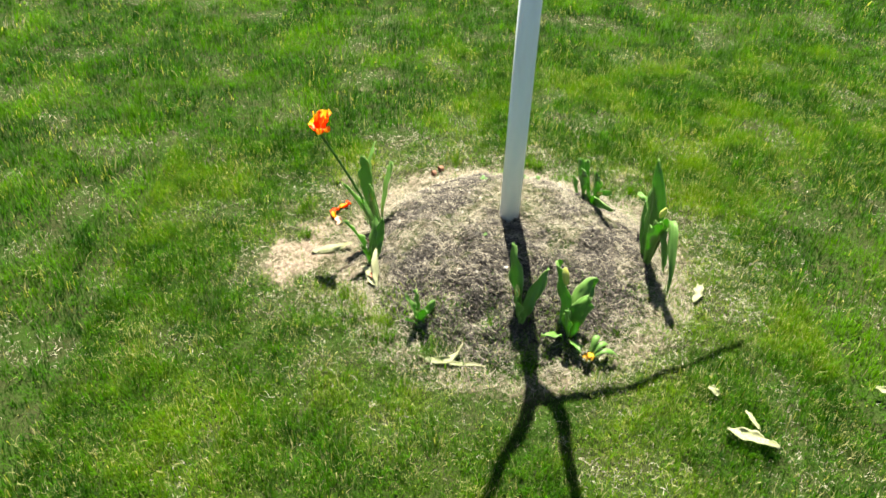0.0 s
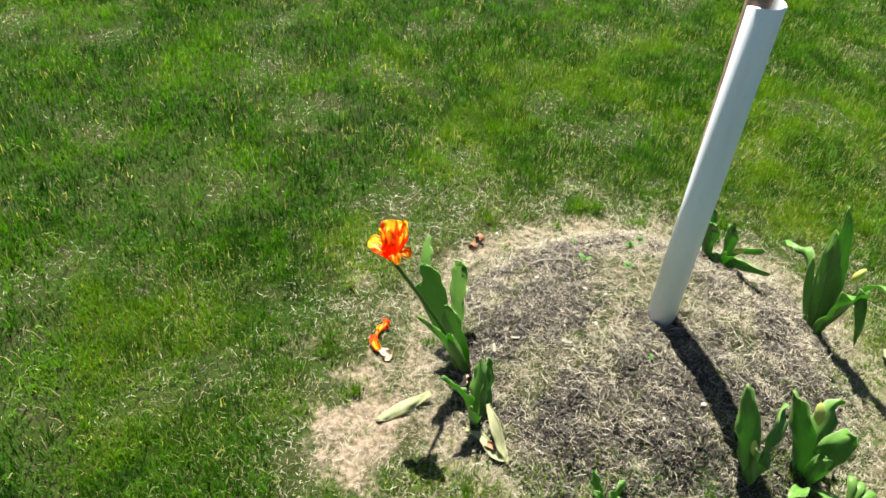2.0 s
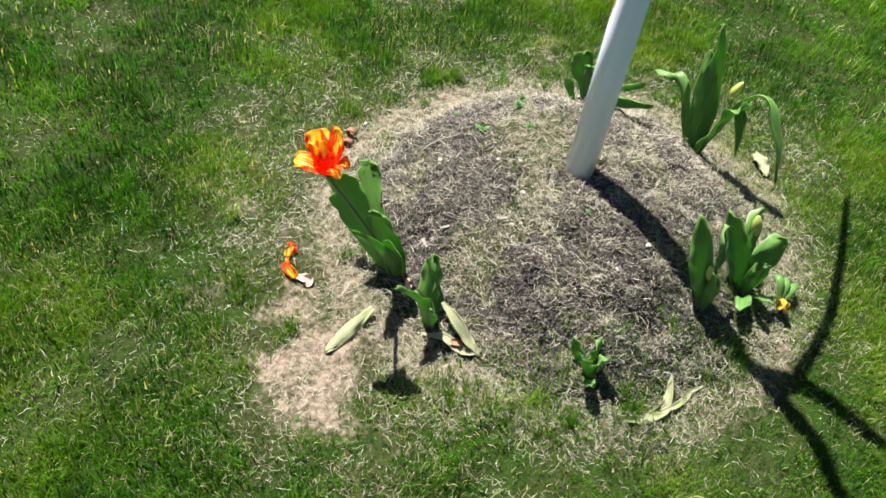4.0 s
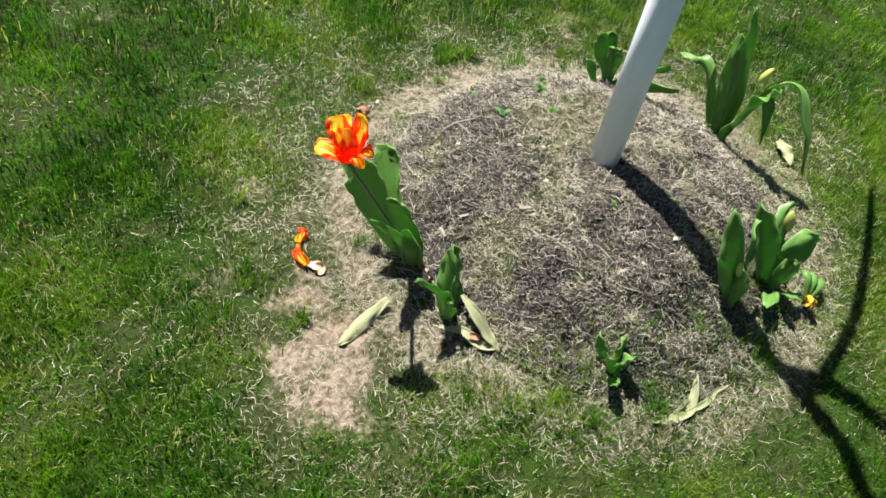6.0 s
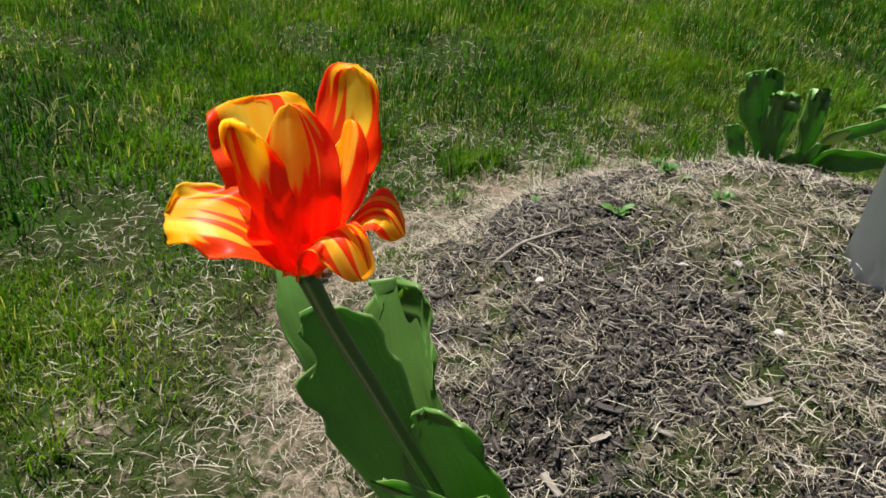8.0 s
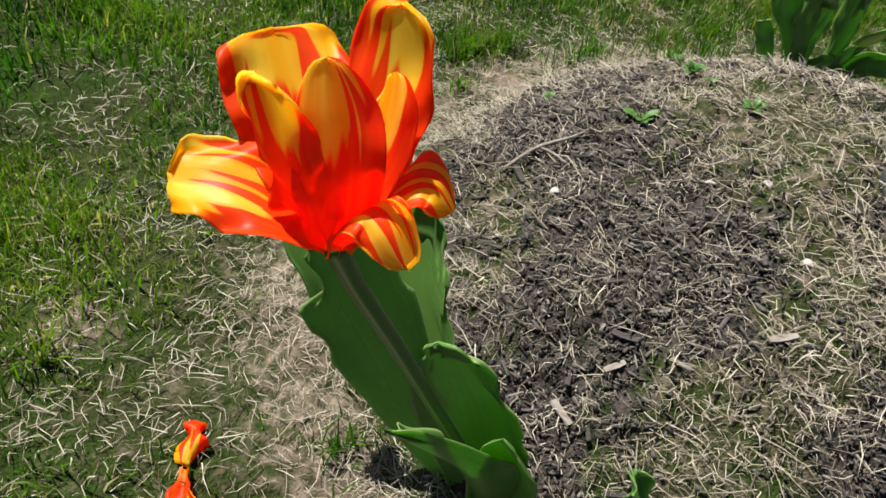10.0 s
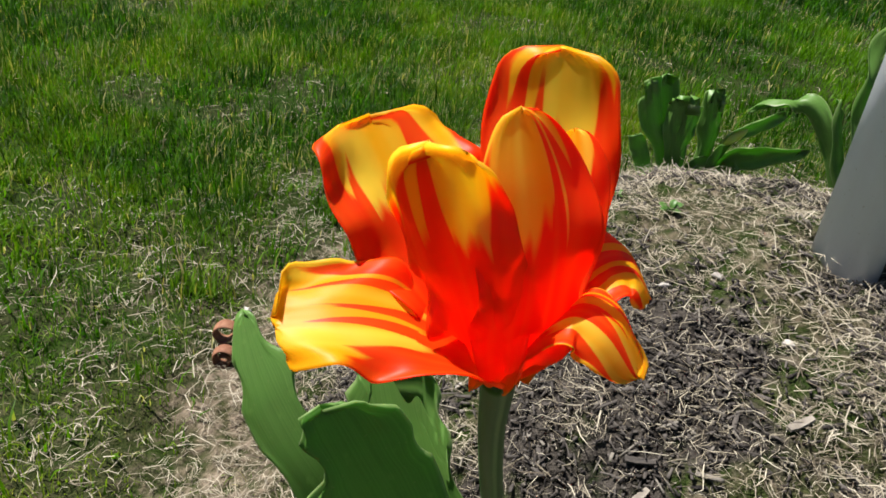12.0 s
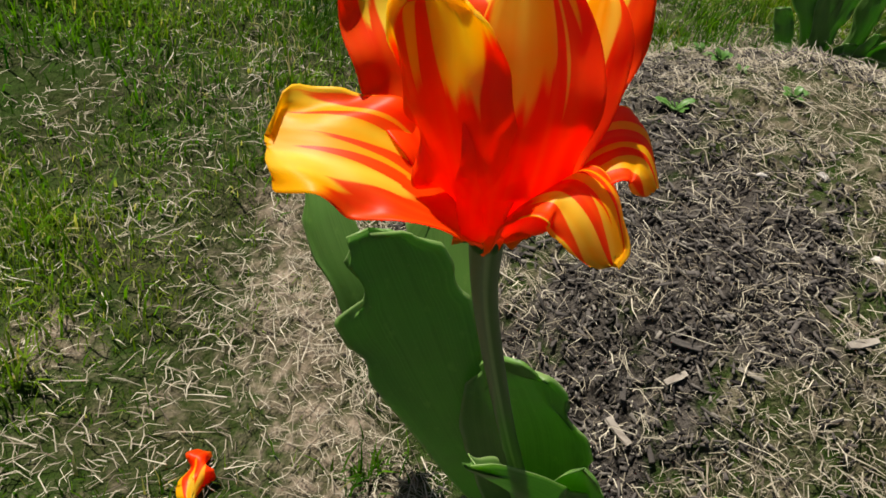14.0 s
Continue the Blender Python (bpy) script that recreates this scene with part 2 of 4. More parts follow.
def lawn_share(x, y):
    """How thick the grass grows."""
    r = reach(x, y)
    w = 0.16 * noise.noise((x * 6, y * 6, 1.0)) + 0.08 * noise.noise((x * 19, y * 19, 5.0))
    front = 0.95 * max(0.0, min(1.0, (2.0 - y) / 0.25)) + 0.15 * max(0.0, min(1.0, (x - 0.5) / 0.2))
    g = max(0.0, min(1.0, (r + w + front - 1.08) / (0.80 if x < 0.3 else 0.6)))
    g = max(0.0, min(1.0, g + 4 * g * (1 - g) * (0.75 * noise.noise((x * 10, y * 10, 41.0)) + 0.55 * noise.noise((x * 24, y * 24, 43.0)))))
    thin = max(0.0, noise.noise((x * 4.5, y * 4.5, 13.0)) - 0.10) * 2.4 + max(0.0, noise.noise((x * 14, y * 14, 45.0)) - 0.25) * 1.2
    return g * (1.0 - bare(x, y)) * (0.85 + 0.35 * noise.noise((x * 2.3, y * 2.3, 9.0))) * (1.0 - min(0.75, thin))


def part(name, data, material, parent=None, label=""):
    """Links a mesh as one object; under a thing, if one is given."""
    ob = new(name, data)
    if not data.materials:
        data.materials.append(material)
    if parent:
        ob.parent = parent
    return tagged(ob, label)


def graded(lo, hi, step, far):
    """Even steps from lo to hi, then longer and longer ones out to far."""
    inner = list(np.arange(lo, hi, step))
    out, d, x = [], step, hi
    while x < far:
        out.append(x)
        d *= 1.22
        x += d
    back, d, x = [], step, lo - step
    while x > -far:
        back.append(x)
        d *= 1.22
        x -= d
    return back[::-1] + inner + out


def build_ground():
    xs, ys = graded(-0.70, 1.1, 0.009, 400.0), graded(1.30, 2.90, 0.009, 400.0)
    nx, ny = len(xs), len(ys)
    verts, mulch, sand = [], [], []
    for y in ys:
        for x in xs:
            verts.append((x, y, height(x, y)))
            r = reach(x, y)
            if r < 6:
                mulch.append(mulch_share(x, y))
                ring = 0.36 * math.exp(-((r - 1.10) / 0.18) ** 2) + (0.2 if y < 1.8 else 0.36 if x < 0.25 else 0.30) * math.exp(-((r - 1.55) / 0.50) ** 2)
                inside = 0.42 if r < 0.95 else 0.0
                sand.append(max(bare(x, y) * (0.75 + 0.6 * noise.noise((x * 12, y * 12, 8.0))), ring, inside))
            else:
                mulch.append(0.0)
                sand.append(0.0)
    faces = [(j * nx + i, j * nx + i + 1, (j + 1) * nx + i + 1, (j + 1) * nx + i) for j in range(ny - 1) for i in range(nx - 1)]
    me = bpy.data.meshes.new("ground")
    me.from_pydata(verts, [], faces)
    for name, values in (("mulch", mulch), ("sand", sand)):
        me.attributes.new(name, "FLOAT", "POINT").data.foreach_set("value", values)
    me.polygons.foreach_set("use_smooth", [True] * len(faces))
    return part("ground", me, SOIL)


tagged(build_ground(), "lawn soil with a low bare mound of dark bark and dry thatch", "ground", kind="structure")


# ---- thin curved sheets: leaves and petals ----
def along(points, t):
    """A smooth curve through the points at t from 0 to 1."""
    n = len(points) - 1
    s = min(max(t, 0.0), 1.0) * n
    i = min(int(s), n - 1)
    f = s - i
    a, b = points[max(i - 1, 0)], points[i]
    c, d = points[i + 1], points[min(i + 2, n)]
    return 0.5 * ((2 * b) + (c - a) * f + (2 * a - 5 * b + 4 * c - d) * f * f + (3 * b - a - 3 * c + d) * f ** 3)


def sheet(spine, widths, side, cup=0.3, thick=0.0012, nu=10, nv=22, wave=0.0, ragged=0.0, seed=0.0, twist=0.0, blunt=0.0, teeth=1.1, notch=(), bites=()):
    """A closed thin body round a spine: half widths along it, its sideways direction, how far it is hollowed,
    how its edges wave, how torn its end is, the turn of its end in degrees, how far from the end it rounds off,
    how close the tears stand, notches (edge, where, how much is missing beyond) and bites (edge, where, half length, depth)."""
    spine = [Vector(p) for p in spine]
    wid = [Vector((w, 0, 0)) for w in widths]
    side = Vector(side).normalized()
    verts, grid, faces = [], [], []
    for layer in (0.5, -0.5):
        for j in range(nv + 1):
            for i in range(nu + 1):
                u, v = 2 * i / nu - 1, j / nv
                tear = ragged * abs(noise.noise((u * teeth + seed, seed * 3.7, 0.2))) * 1.8
                vv = v * (1 - tear)
                c = along(spine, vv)
                t = (along(spine, min(vv + 0.02, 1)) - along(spine, max(vv - 0.02, 0))).normalized()
                s = (side - t * side.dot(t)).normalized()
                if twist:
                    s = Matrix.Rotation(radians(twist) * vv, 3, t) @ s
                n = t.cross(s)
                w = max(along(wid, vv).x, 0.0004)
                w *= 1 + 0.5 * ragged * noise.noise((v * 5 + seed, u, seed * 1.3)) * abs(u)
                if blunt and v > 1 - blunt:
                    w *= max(0.0, 1 - ((v - 1 + blunt) / blunt) ** 2) ** 0.45
                for edge, where, lost in notch:
                    if u * edge > 0 and v > where:
                        w *= 1 - lost * min(1.0, (v - where) / 0.035) * abs(u)
                for edge, where, half, deep in bites:
                    if u * edge > 0 and abs(v - where) < half:
                        w *= 1 - deep * (1 - ((v - where) / half) ** 2) * abs(u)
                ripple = wave * u * u * noise.noise((v * 5.0 + seed, u * 1.2 + seed * 2, 1.0))
                p = c + s * (u * w) + n * (cup * w * u * u + ripple + layer * thick * (1 - 0.5 * u * u))
                verts.append(p)
                grid.append((u, v, seed))
    m = (nu + 1) * (nv + 1)
    for j in range(nv):
        for i in range(nu):
            a = j * (nu + 1) + i
            faces.append((a, a + 1, a + nu + 2, a + nu + 1))
            faces.append((m + a + nu + 1, m + a + nu + 2, m + a + 1, m + a))
    rim = [i for i in range(nu)] + [j * (nu + 1) + nu for j in range(nv)]
    rim += [nv * (nu + 1) + i for i in range(nu, 0, -1)] + [j * (nu + 1) for j in range(nv, 0, -1)]
    for a, b in zip(rim, rim[1:] + rim[:1]):
        faces.append((b, a, m + a, m + b))
    me = bpy.data.meshes.new("sheet")
    me.from_pydata(verts, [], faces)
    me.attributes.new("grid", "FLOAT_VECTOR", "POINT").data.foreach_set("vector", [x for g in grid for x in g])
    me.polygons.foreach_set("use_smooth", [True] * len(faces))
    me.update()
    return me


def tube(points, radii, sides=12, steps=28, cap=True):
    """A round body along a curve."""
    pts = [Vector(p) for p in points]
    rad = [Vector((r, 0, 0)) for r in radii]
    verts, grid, faces = [], [], []
    for j in range(steps + 1):
        v = j / steps
        c = along(pts, v)
        t = (along(pts, min(v + 0.01, 1)) - along(pts, max(v - 0.01, 0))).normalized()
        s = t.orthogonal().normalized() if j == 0 else (s - t * s.dot(t)).normalized()
        n = t.cross(s)
        r = along(rad, v).x
        for i in range(sides):
            a = 2 * math.pi * i / sides
            verts.append(c + (s * math.cos(a) + n * math.sin(a)) * r)
            grid.append((math.cos(a), v, 0.0))
    for j in range(steps):
        for i in range(sides):
            k = (i + 1) % sides
            faces.append((j * sides + i, j * sides + k, (j + 1) * sides + k, (j + 1) * sides + i))
    if cap:
        faces.append(tuple(range(sides))[::-1])
        faces.append(tuple(steps * sides + i for i in range(sides)))
    me = bpy.data.meshes.new("tube")
    me.from_pydata(verts, [], faces)
    me.attributes.new("grid", "FLOAT_VECTOR", "POINT").data.foreach_set("vector", [x for g in grid for x in g])
    me.polygons.foreach_set("use_smooth", [True] * len(faces))
    return me


# ---- the striped tulip ----
tulip = tagged(new("tulip"), "open red and yellow striped tulip with torn green leaves", "flower")
HEAD = Vector((-0.3210, 2.1780, 0.4246))
RIGHT, AHEAD, UP = Vector((0.438, -0.899, 0)), Vector((0.899, 0.438, 0)), Vector((0, 0, 1))


def bloom(u, w, v):
    """A place in the flower: to its side, inwards from the front, and up from its base."""
    return HEAD + RIGHT * u + AHEAD * w + UP * v


def bloom_way(u, w, v):
    return RIGHT * u + AHEAD * w + UP * v


part("stem", tube([(-0.1350, 2.1870, 0.0000), (-0.1640, 2.1900, 0.0880), (-0.1950, 2.1920, 0.1590), (-0.2230, 2.1930, 0.2200), (-0.2690, 2.1900, 0.3180),
                   (-0.3020, 2.1840, 0.3840), HEAD], [0.0050, 0.0048, 0.0046, 0.0044, 0.0042, 0.0041, 0.0048], 14, 40), STEM, tulip)

PETALS = [
    # spine (side, in, up), half widths, sideways, cup, wave, seed, how blunt, how torn, where the gold begins, flames (across, half width, up to)
    ([(-0.002, 0.003, 0.0), (-0.012, 0.011, 0.014), (-0.022, 0.020, 0.028), (-0.032, 0.030, 0.041), (-0.041, 0.039, 0.052)],
     [0.006, 0.014, 0.0205, 0.0225, 0.0200], (0.91, 0.38, -0.10), -0.16, 0.012, 1.0, 0.07, 0.09, 0.62,
     [(-0.95, 0.20, 1.05), (-0.52, 0.08, 0.92), (-0.20, 0.14, 0.78), (0.36, 0.20, 1.1), (0.62, 0.07, 0.8), (0.95, 0.2, 0.8)]),
    ([(0.002, 0.003, 0.0), (0.005, 0.012, 0.018), (0.0065, 0.021, 0.037), (0.007, 0.029, 0.056), (0.0065, 0.033, 0.0775)],
     [0.005, 0.012, 0.017, 0.0185, 0.0150], (0.92, -0.38, 0.0), -0.22, 0.009, 2.3, 0.10, 0.03, 0.70,
     [(-0.95, 0.25, 1.0), (-0.52, 0.13, 1.08), (-0.28, 0.09, 0.98), (0.10, 0.12, 0.80), (0.80, 0.18, 0.90), (1.0, 0.18, 0.96)]),
    ([(0.001, -0.003, 0.0), (0.0030, -0.0080, 0.014), (0.0040, -0.0090, 0.033), (0.0020, -0.0055, 0.053), (-0.0045, 0.0000, 0.0730)],
     [0.006, 0.0115, 0.0140, 0.0140, 0.0080], (0.96, 0.28, 0.0), 0.14, 0.005, 3.1, 0.20, 0.03, 0.64,
     [(-1.0, 0.36, 0.86), (0.32, 0.10, 0.98), (0.58, 0.14, 1.08), (1.0, 0.34, 1.1)]),
    ([(-0.001, -0.003, 0.0), (-0.0055, -0.0075, 0.014), (-0.0110, -0.0098, 0.031), (-0.0180, -0.0085, 0.048), (-0.0235, -0.0068, 0.0660)],
     [0.006, 0.0105, 0.0130, 0.0142, 0.0125], (0.93, -0.32, 0.12), 0.12, 0.009, 4.6, 0.10, 0.08, 0.66,
     [(-1.0, 0.14, 0.9), (-0.62, 0.15, 1.02), (-0.22, 0.18, 1.08), (0.30, 0.08, 0.72), (0.95, 0.30, 0.90)]),
    ([(-0.002, -0.002, 0.001), (-0.014, -0.004, 0.0100), (-0.028, -0.005, 0.0170), (-0.043, -0.0065, 0.0190), (-0.0575, -0.0075, 0.0165)],
     [0.007, 0.0145, 0.0165, 0.0155, 0.0130], (0.46, -0.81, -0.35), 0.16, 0.009, 5.2, 0.07, 0.08, 0.38,
     [(-0.92, 0.20, 1.0), (-0.50, 0.09, 0.95), (-0.18, 0.08, 0.80), (0.18, 0.10, 0.90), (0.55, 0.13, 0.70), (0.95, 0.30, 0.72)]),
    ([(0.001, -0.003, 0.001), (0.007, -0.006, 0.017), (0.0150, -0.0072, 0.0265), (0.0230, -0.0110, 0.0245), (0.0310, -0.0140, 0.0135)],
     [0.005, 0.0085, 0.0105, 0.0100, 0.0070], (0.60, 0.72, 0.35), -0.25, 0.005, 6.7, 0.12, 0.06, 0.34,
     [(-0.80, 0.24, 1.0), (-0.05, 0.22, 1.1), (0.55, 0.10, 0.95), (0.25, 0.06, 0.9), (0.95, 0.12, 0.8)]),
    ([(0.003, 0.002, 0.0), (0.012, 0.006, 0.0150), (0.0215, 0.0115, 0.0280), (0.0305, 0.0135, 0.0290), (0.0375, 0.0130, 0.0190)],
     [0.005, 0.011, 0.0125, 0.0120, 0.0095], (-0.10, 0.97, 0.20), -0.28, 0.004, 7.4, 0.16, 0.03, 0.34,
     [(-0.90, 0.24, 1.0), (-0.30, 0.10, 1.1), (0.18, 0.20, 1.1), (0.80, 0.26, 1.2)]),
    ([(0.003, 0.000, 0.0), (0.0075, 0.003, 0.019), (0.0105, 0.008, 0.036), (0.0115, 0.014, 0.050), (0.0110, 0.019, 0.0620)],
     [0.005, 0.0085, 0.0095, 0.0090, 0.0065], (0.85, -0.45, 0.0), 0.22, 0.004, 8.8, 0.2, 0.02, 0.55,
     [(-0.80, 0.18, 0.9), (0.88, 0.40, 1.05), (-0.1, 0.07, 0.75)]),
]


def gilded(me, start, flames):
    """Marks how far each place lies above the red flames that rise from the petal's foot."""
    field = []
    for g in me.attributes["grid"].data:
        u, v = g.vector.x, g.vector.y
        edge = start
        for at, half, top in flames:
            near = 1 - abs(u - at - 0.06 * math.sin(v * 5 + at * 9)) / half
            if near > 0:
                edge = max(edge, start + (top - start) * near ** 0.55)
        field.append(v - edge)
    me.attributes.new("gold", "FLOAT", "POINT").data.foreach_set("value", field)
    return me


for spine, widths, way, cup, wave, seed, blunt, torn, start, flames in PETALS:
    part("petal", gilded(sheet([bloom(*p) for p in spine], widths, bloom_way(*way), cup, 0.0008, 40, 44, wave, torn, seed, 0.0, blunt, 3.0), start, flames), PETAL, tulip)

TULIP_LEAVES = [
    # spine, half widths, sideways, cup, wave, seed, torn, notches, bites
    ([(-0.1400, 2.1880, 0.0050), (-0.1700, 2.2270, 0.0900), (-0.1880, 2.2620, 0.1600), (-0.1990, 2.2900, 0.2150), (-0.2070, 2.3140, 0.2640)], [0.012, 0.024, 0.034, 0.041, 0.034], (0.60, -0.78, -0.10), -0.05, 0.004, 11.0, 0.05, [(-1, 0.76, 0.45), (1, 0.92, 0.35)], [(-1, 0.84, 0.06, 0.35), (-1, 0.62, 0.05, 0.14), (1, 0.80, 0.05, 0.10), (-1, 0.95, 0.04, 0.3)]),
    ([(-0.1330, 2.1930, 0.0050), (-0.1380, 2.2400, 0.0800), (-0.1300, 2.2800, 0.1400), (-0.1190, 2.3100, 0.1860), (-0.1060, 2.3340, 0.2300)], [0.012, 0.020, 0.026, 0.032, 0.033], (0.15, -0.98, -0.08), -0.12, 0.006, 12.0, 0.16, [(1, 0.90, 0.25)], [(1, 0.80, 0.06, 0.16), (-1, 0.93, 0.05, 0.35), (1, 0.60, 0.08, 0.14), (-1, 0.78, 0.04, 0.12)]),
    ([(-0.1380, 2.1960, 0.0050), (-0.1620, 2.2560, 0.1000), (-0.1860, 2.3150, 0.1760), (-0.1840, 2.3620, 0.2280), (-0.1660, 2.4000, 0.2680)], [0.012, 0.018, 0.023, 0.025, 0.006], (0.40, -0.75, 0.50), 0.05, 0.005, 13.0, 0.08, [(1, 0.86, 0.3)], [(1, 0.72, 0.10, 0.50), (1, 0.90, 0.06, 0.3), (-1, 0.82, 0.05, 0.25), (-1, 0.60, 0.06, 0.15)]),
    ([(-0.1400, 2.1830, 0.0050), (-0.1500, 2.1900, 0.0800), (-0.1620, 2.2050, 0.1500), (-0.1780, 2.2310, 0.2080)], [0.017, 0.037, 0.041, 0.022], (0.40, -0.88, -0.20), -0.22, 0.008, 14.0, 0.12, [(-1, 0.88, 0.4)], [(1, 0.82, 0.06, 0.22), (1, 0.60, 0.05, 0.10)]),
    ([(-0.1430, 2.1790, 0.0050), (-0.1720, 2.1700, 0.0800), (-0.2050, 2.1740, 0.1500), (-0.2680, 2.1890, 0.2420)], [0.014, 0.026, 0.027, 0.008], (0.25, -1.0, 0.2), 0.60, 0.006, 15.0, 0.08, [], [(1, 0.7, 0.06, 0.15)]),
    ([(-0.1400, 2.1780, 0.0050), (-0.1560, 2.1650, 0.0800), (-0.1720, 2.1580, 0.1450), (-0.1940, 2.1560, 0.1950)], [0.012, 0.022, 0.024, 0.010], (0.4, -0.9, 0.0), -0.6, 0.005, 16.0, 0.08, [], [(-1, 0.75, 0.06, 0.15)]),
]
for spine, widths, way, cup, wave, seed, torn, notch, bites in TULIP_LEAVES:
    part("leaf", sheet(spine, widths, way, cup, 0.0012, 24, 64, wave, torn, seed, 0.0, 0.045, 2.6, notch, bites), LEAF, tulip)


# ---- the smaller leaf clumps ----
def clump(name, label, category, leaves, group="leaf clumps round the mound"):
    """A plant of blades: base, middle and tip of each, its half width, how it is hollowed and which way it faces."""
    top = tagged(new(name), label, category, group)
    for k, (a, b, c, w, cup, face) in enumerate(leaves):
        a, b, c = Vector(a), Vector(b), Vector(c)
        way = Matrix.Rotation(radians(face), 3, "Z") @ Vector((0.6, -0.8, 0))
        seed = 20.0 + k * 1.7 + a.x * 9
        part("leaf", sheet([a, (a + b) * 0.5 + (b - (a + c) * 0.5) * 0.3, b, b.lerp(c, 0.6) + (b - (a + c) * 0.5) * 0.15, c], [w * 0.45, w * 0.9, w * 1.2, w * 0.85, w * 0.10], way, cup, 0.0012, 16, 34, w * 1.4, 0.12, seed, 40 * math.sin(seed * 5), 0.06, 2.0), LEAF, top)
    return top


def bud(plant, a, b, r):
    """A closed bud on a short stalk."""
    a, b = Vector(a), Vector(b)
    part("bud", tube([a.lerp(b, 0.0), a.lerp(b, 0.3), a.lerp(b, 0.65), a.lerp(b, 0.9), b], [r * 0.35, r, r * 0.95, r * 0.5, r * 0.08], 10, 12), BUD, plant, "pale yellow bud")


clump("tulip_plant", "small leafy tulip plant without a flower beside the striped tulip", "plant", [
    ((-0.170, 2.040, 0.01), (-0.168, 2.055, 0.10), (-0.152, 2.080, 0.185), 0.018, 0.5, 20),
    ((-0.174, 2.042, 0.01), (-0.205, 2.046, 0.12), (-0.254, 2.062, 0.178), 0.014, 0.5, -20),
    ((-0.166, 2.036, 0.01), (-0.146, 2.060, 0.10), (-0.131, 2.092, 0.170), 0.015, -0.5, 50),
    ((-0.172, 2.036, 0.01), (-0.184, 2.024, 0.07), (-0.200, 2.012, 0.120), 0.011, 0.5, 0)])
clump("tulip_plant", "low rosette of short green leaves at the foot of the mound", "plant", [
    ((-0.006, 1.746, 0.030), (-0.029, 1.749, 0.090), (-0.049, 1.756, 0.145), 0.012, 0.4, -30),
    ((-0.004, 1.744, 0.030), (0.001, 1.734, 0.080), (0.011, 1.719, 0.115), 0.012, 0.4, 30),
    ((-0.008, 1.748, 0.030), (-0.014, 1.774, 0.080), (-0.019, 1.794, 0.125), 0.011, 0.4, 0),
    ((-0.002, 1.746, 0.030), (0.021, 1.754, 0.080), (0.038, 1.764, 0.110), 0.010, 0.4, 60),
    ((-0.006, 1.742, 0.030), (-0.029, 1.724, 0.060), (-0.050, 1.704, 0.085), 0.010, 0.4, -10)])
shaded = clump("tulip_plant", "upright tulip plant with two tall leaves beside the pole", "plant", [
    ((0.282, 1.701, 0.080), (0.264, 1.728, 0.200), (0.250, 1.768, 0.325), 0.020, 0.5, 10),
    ((0.286, 1.701, 0.080), (0.314, 1.718, 0.170), (0.359, 1.758, 0.240), 0.017, -0.5, 40),
    ((0.280, 1.697, 0.080), (0.272, 1.693, 0.150), (0.266, 1.703, 0.205), 0.012, 0.5, -20)])
bud(shaded, (0.272, 1.705, 0.175), (0.266, 1.713, 0.215), 0.007)
broad = clump("tulip_plant", "broad-leaved tulip plant with a pale yellow bud", "plant", [
    ((0.419, 1.682, 0.038), (0.399, 1.724, 0.168), (0.379, 1.769, 0.258), 0.022, 0.4, 0),
    ((0.424, 1.682, 0.038), (0.454, 1.719, 0.148), (0.499, 1.752, 0.213), 0.024, 0.4, 25),
    ((0.424, 1.678, 0.038), (0.444, 1.676, 0.148), (0.469, 1.664, 0.213), 0.024, 0.4, 15),
    ((0.419, 1.676, 0.038), (0.409, 1.664, 0.128), (0.399, 1.654, 0.173), 0.016, 0.4, -20),
    ((0.416, 1.674, 0.038), (0.379, 1.654, 0.078), (0.339, 1.639, 0.083), 0.014, 0.3, 0),
    ((0.424, 1.674, 0.038), (0.434, 1.639, 0.058), (0.454, 1.609, 0.053), 0.012, 0.3, 30)])
bud(broad, (0.404, 1.704, 0.223), (0.397, 1.717, 0.276), 0.010)
tall = clump("tulip_plant", "tall tulip plant with drooping grey-green leaves behind the mound's flank", "plant", [
    ((0.727, 2.043, 0.02), (0.733, 2.055, 0.22), (0.713, 2.088, 0.402), 0.020, 0.4, 10),
    ((0.722, 2.046, 0.02), (0.722, 2.066, 0.18), (0.715, 2.092, 0.330), 0.023, 0.4, -10),
    ((0.718, 2.058, 0.02), (0.722, 2.150, 0.20), (0.722, 2.232, 0.172), 0.013, 0.4, -30),
    ((0.718, 2.048, 0.02), (0.712, 2.090, 0.13), (0.712, 2.120, 0.225), 0.010, 0.4, 0),
    ((0.725, 2.033, 0.02), (0.722, 1.985, 0.19), (0.708, 1.945, 0.262), 0.021, 0.3, 40),
    ((0.730, 2.033, 0.02), (0.745, 1.935, 0.27), (0.738, 1.820, 0.085), 0.012, 0.4, 50),
    ((0.725, 2.038, 0.02), (0.745, 1.985, 0.20), (0.755, 1.945, 0.070), 0.012, 0.4, 30)])
bud(tall, (0.732, 2.013, 0.235), (0.742, 2.000, 0.280), 0.009)
torn_clump = tagged(new("tulip_plant"), "clump of broad torn green leaves behind the bark mound", "plant", "leaf clumps round the mound")
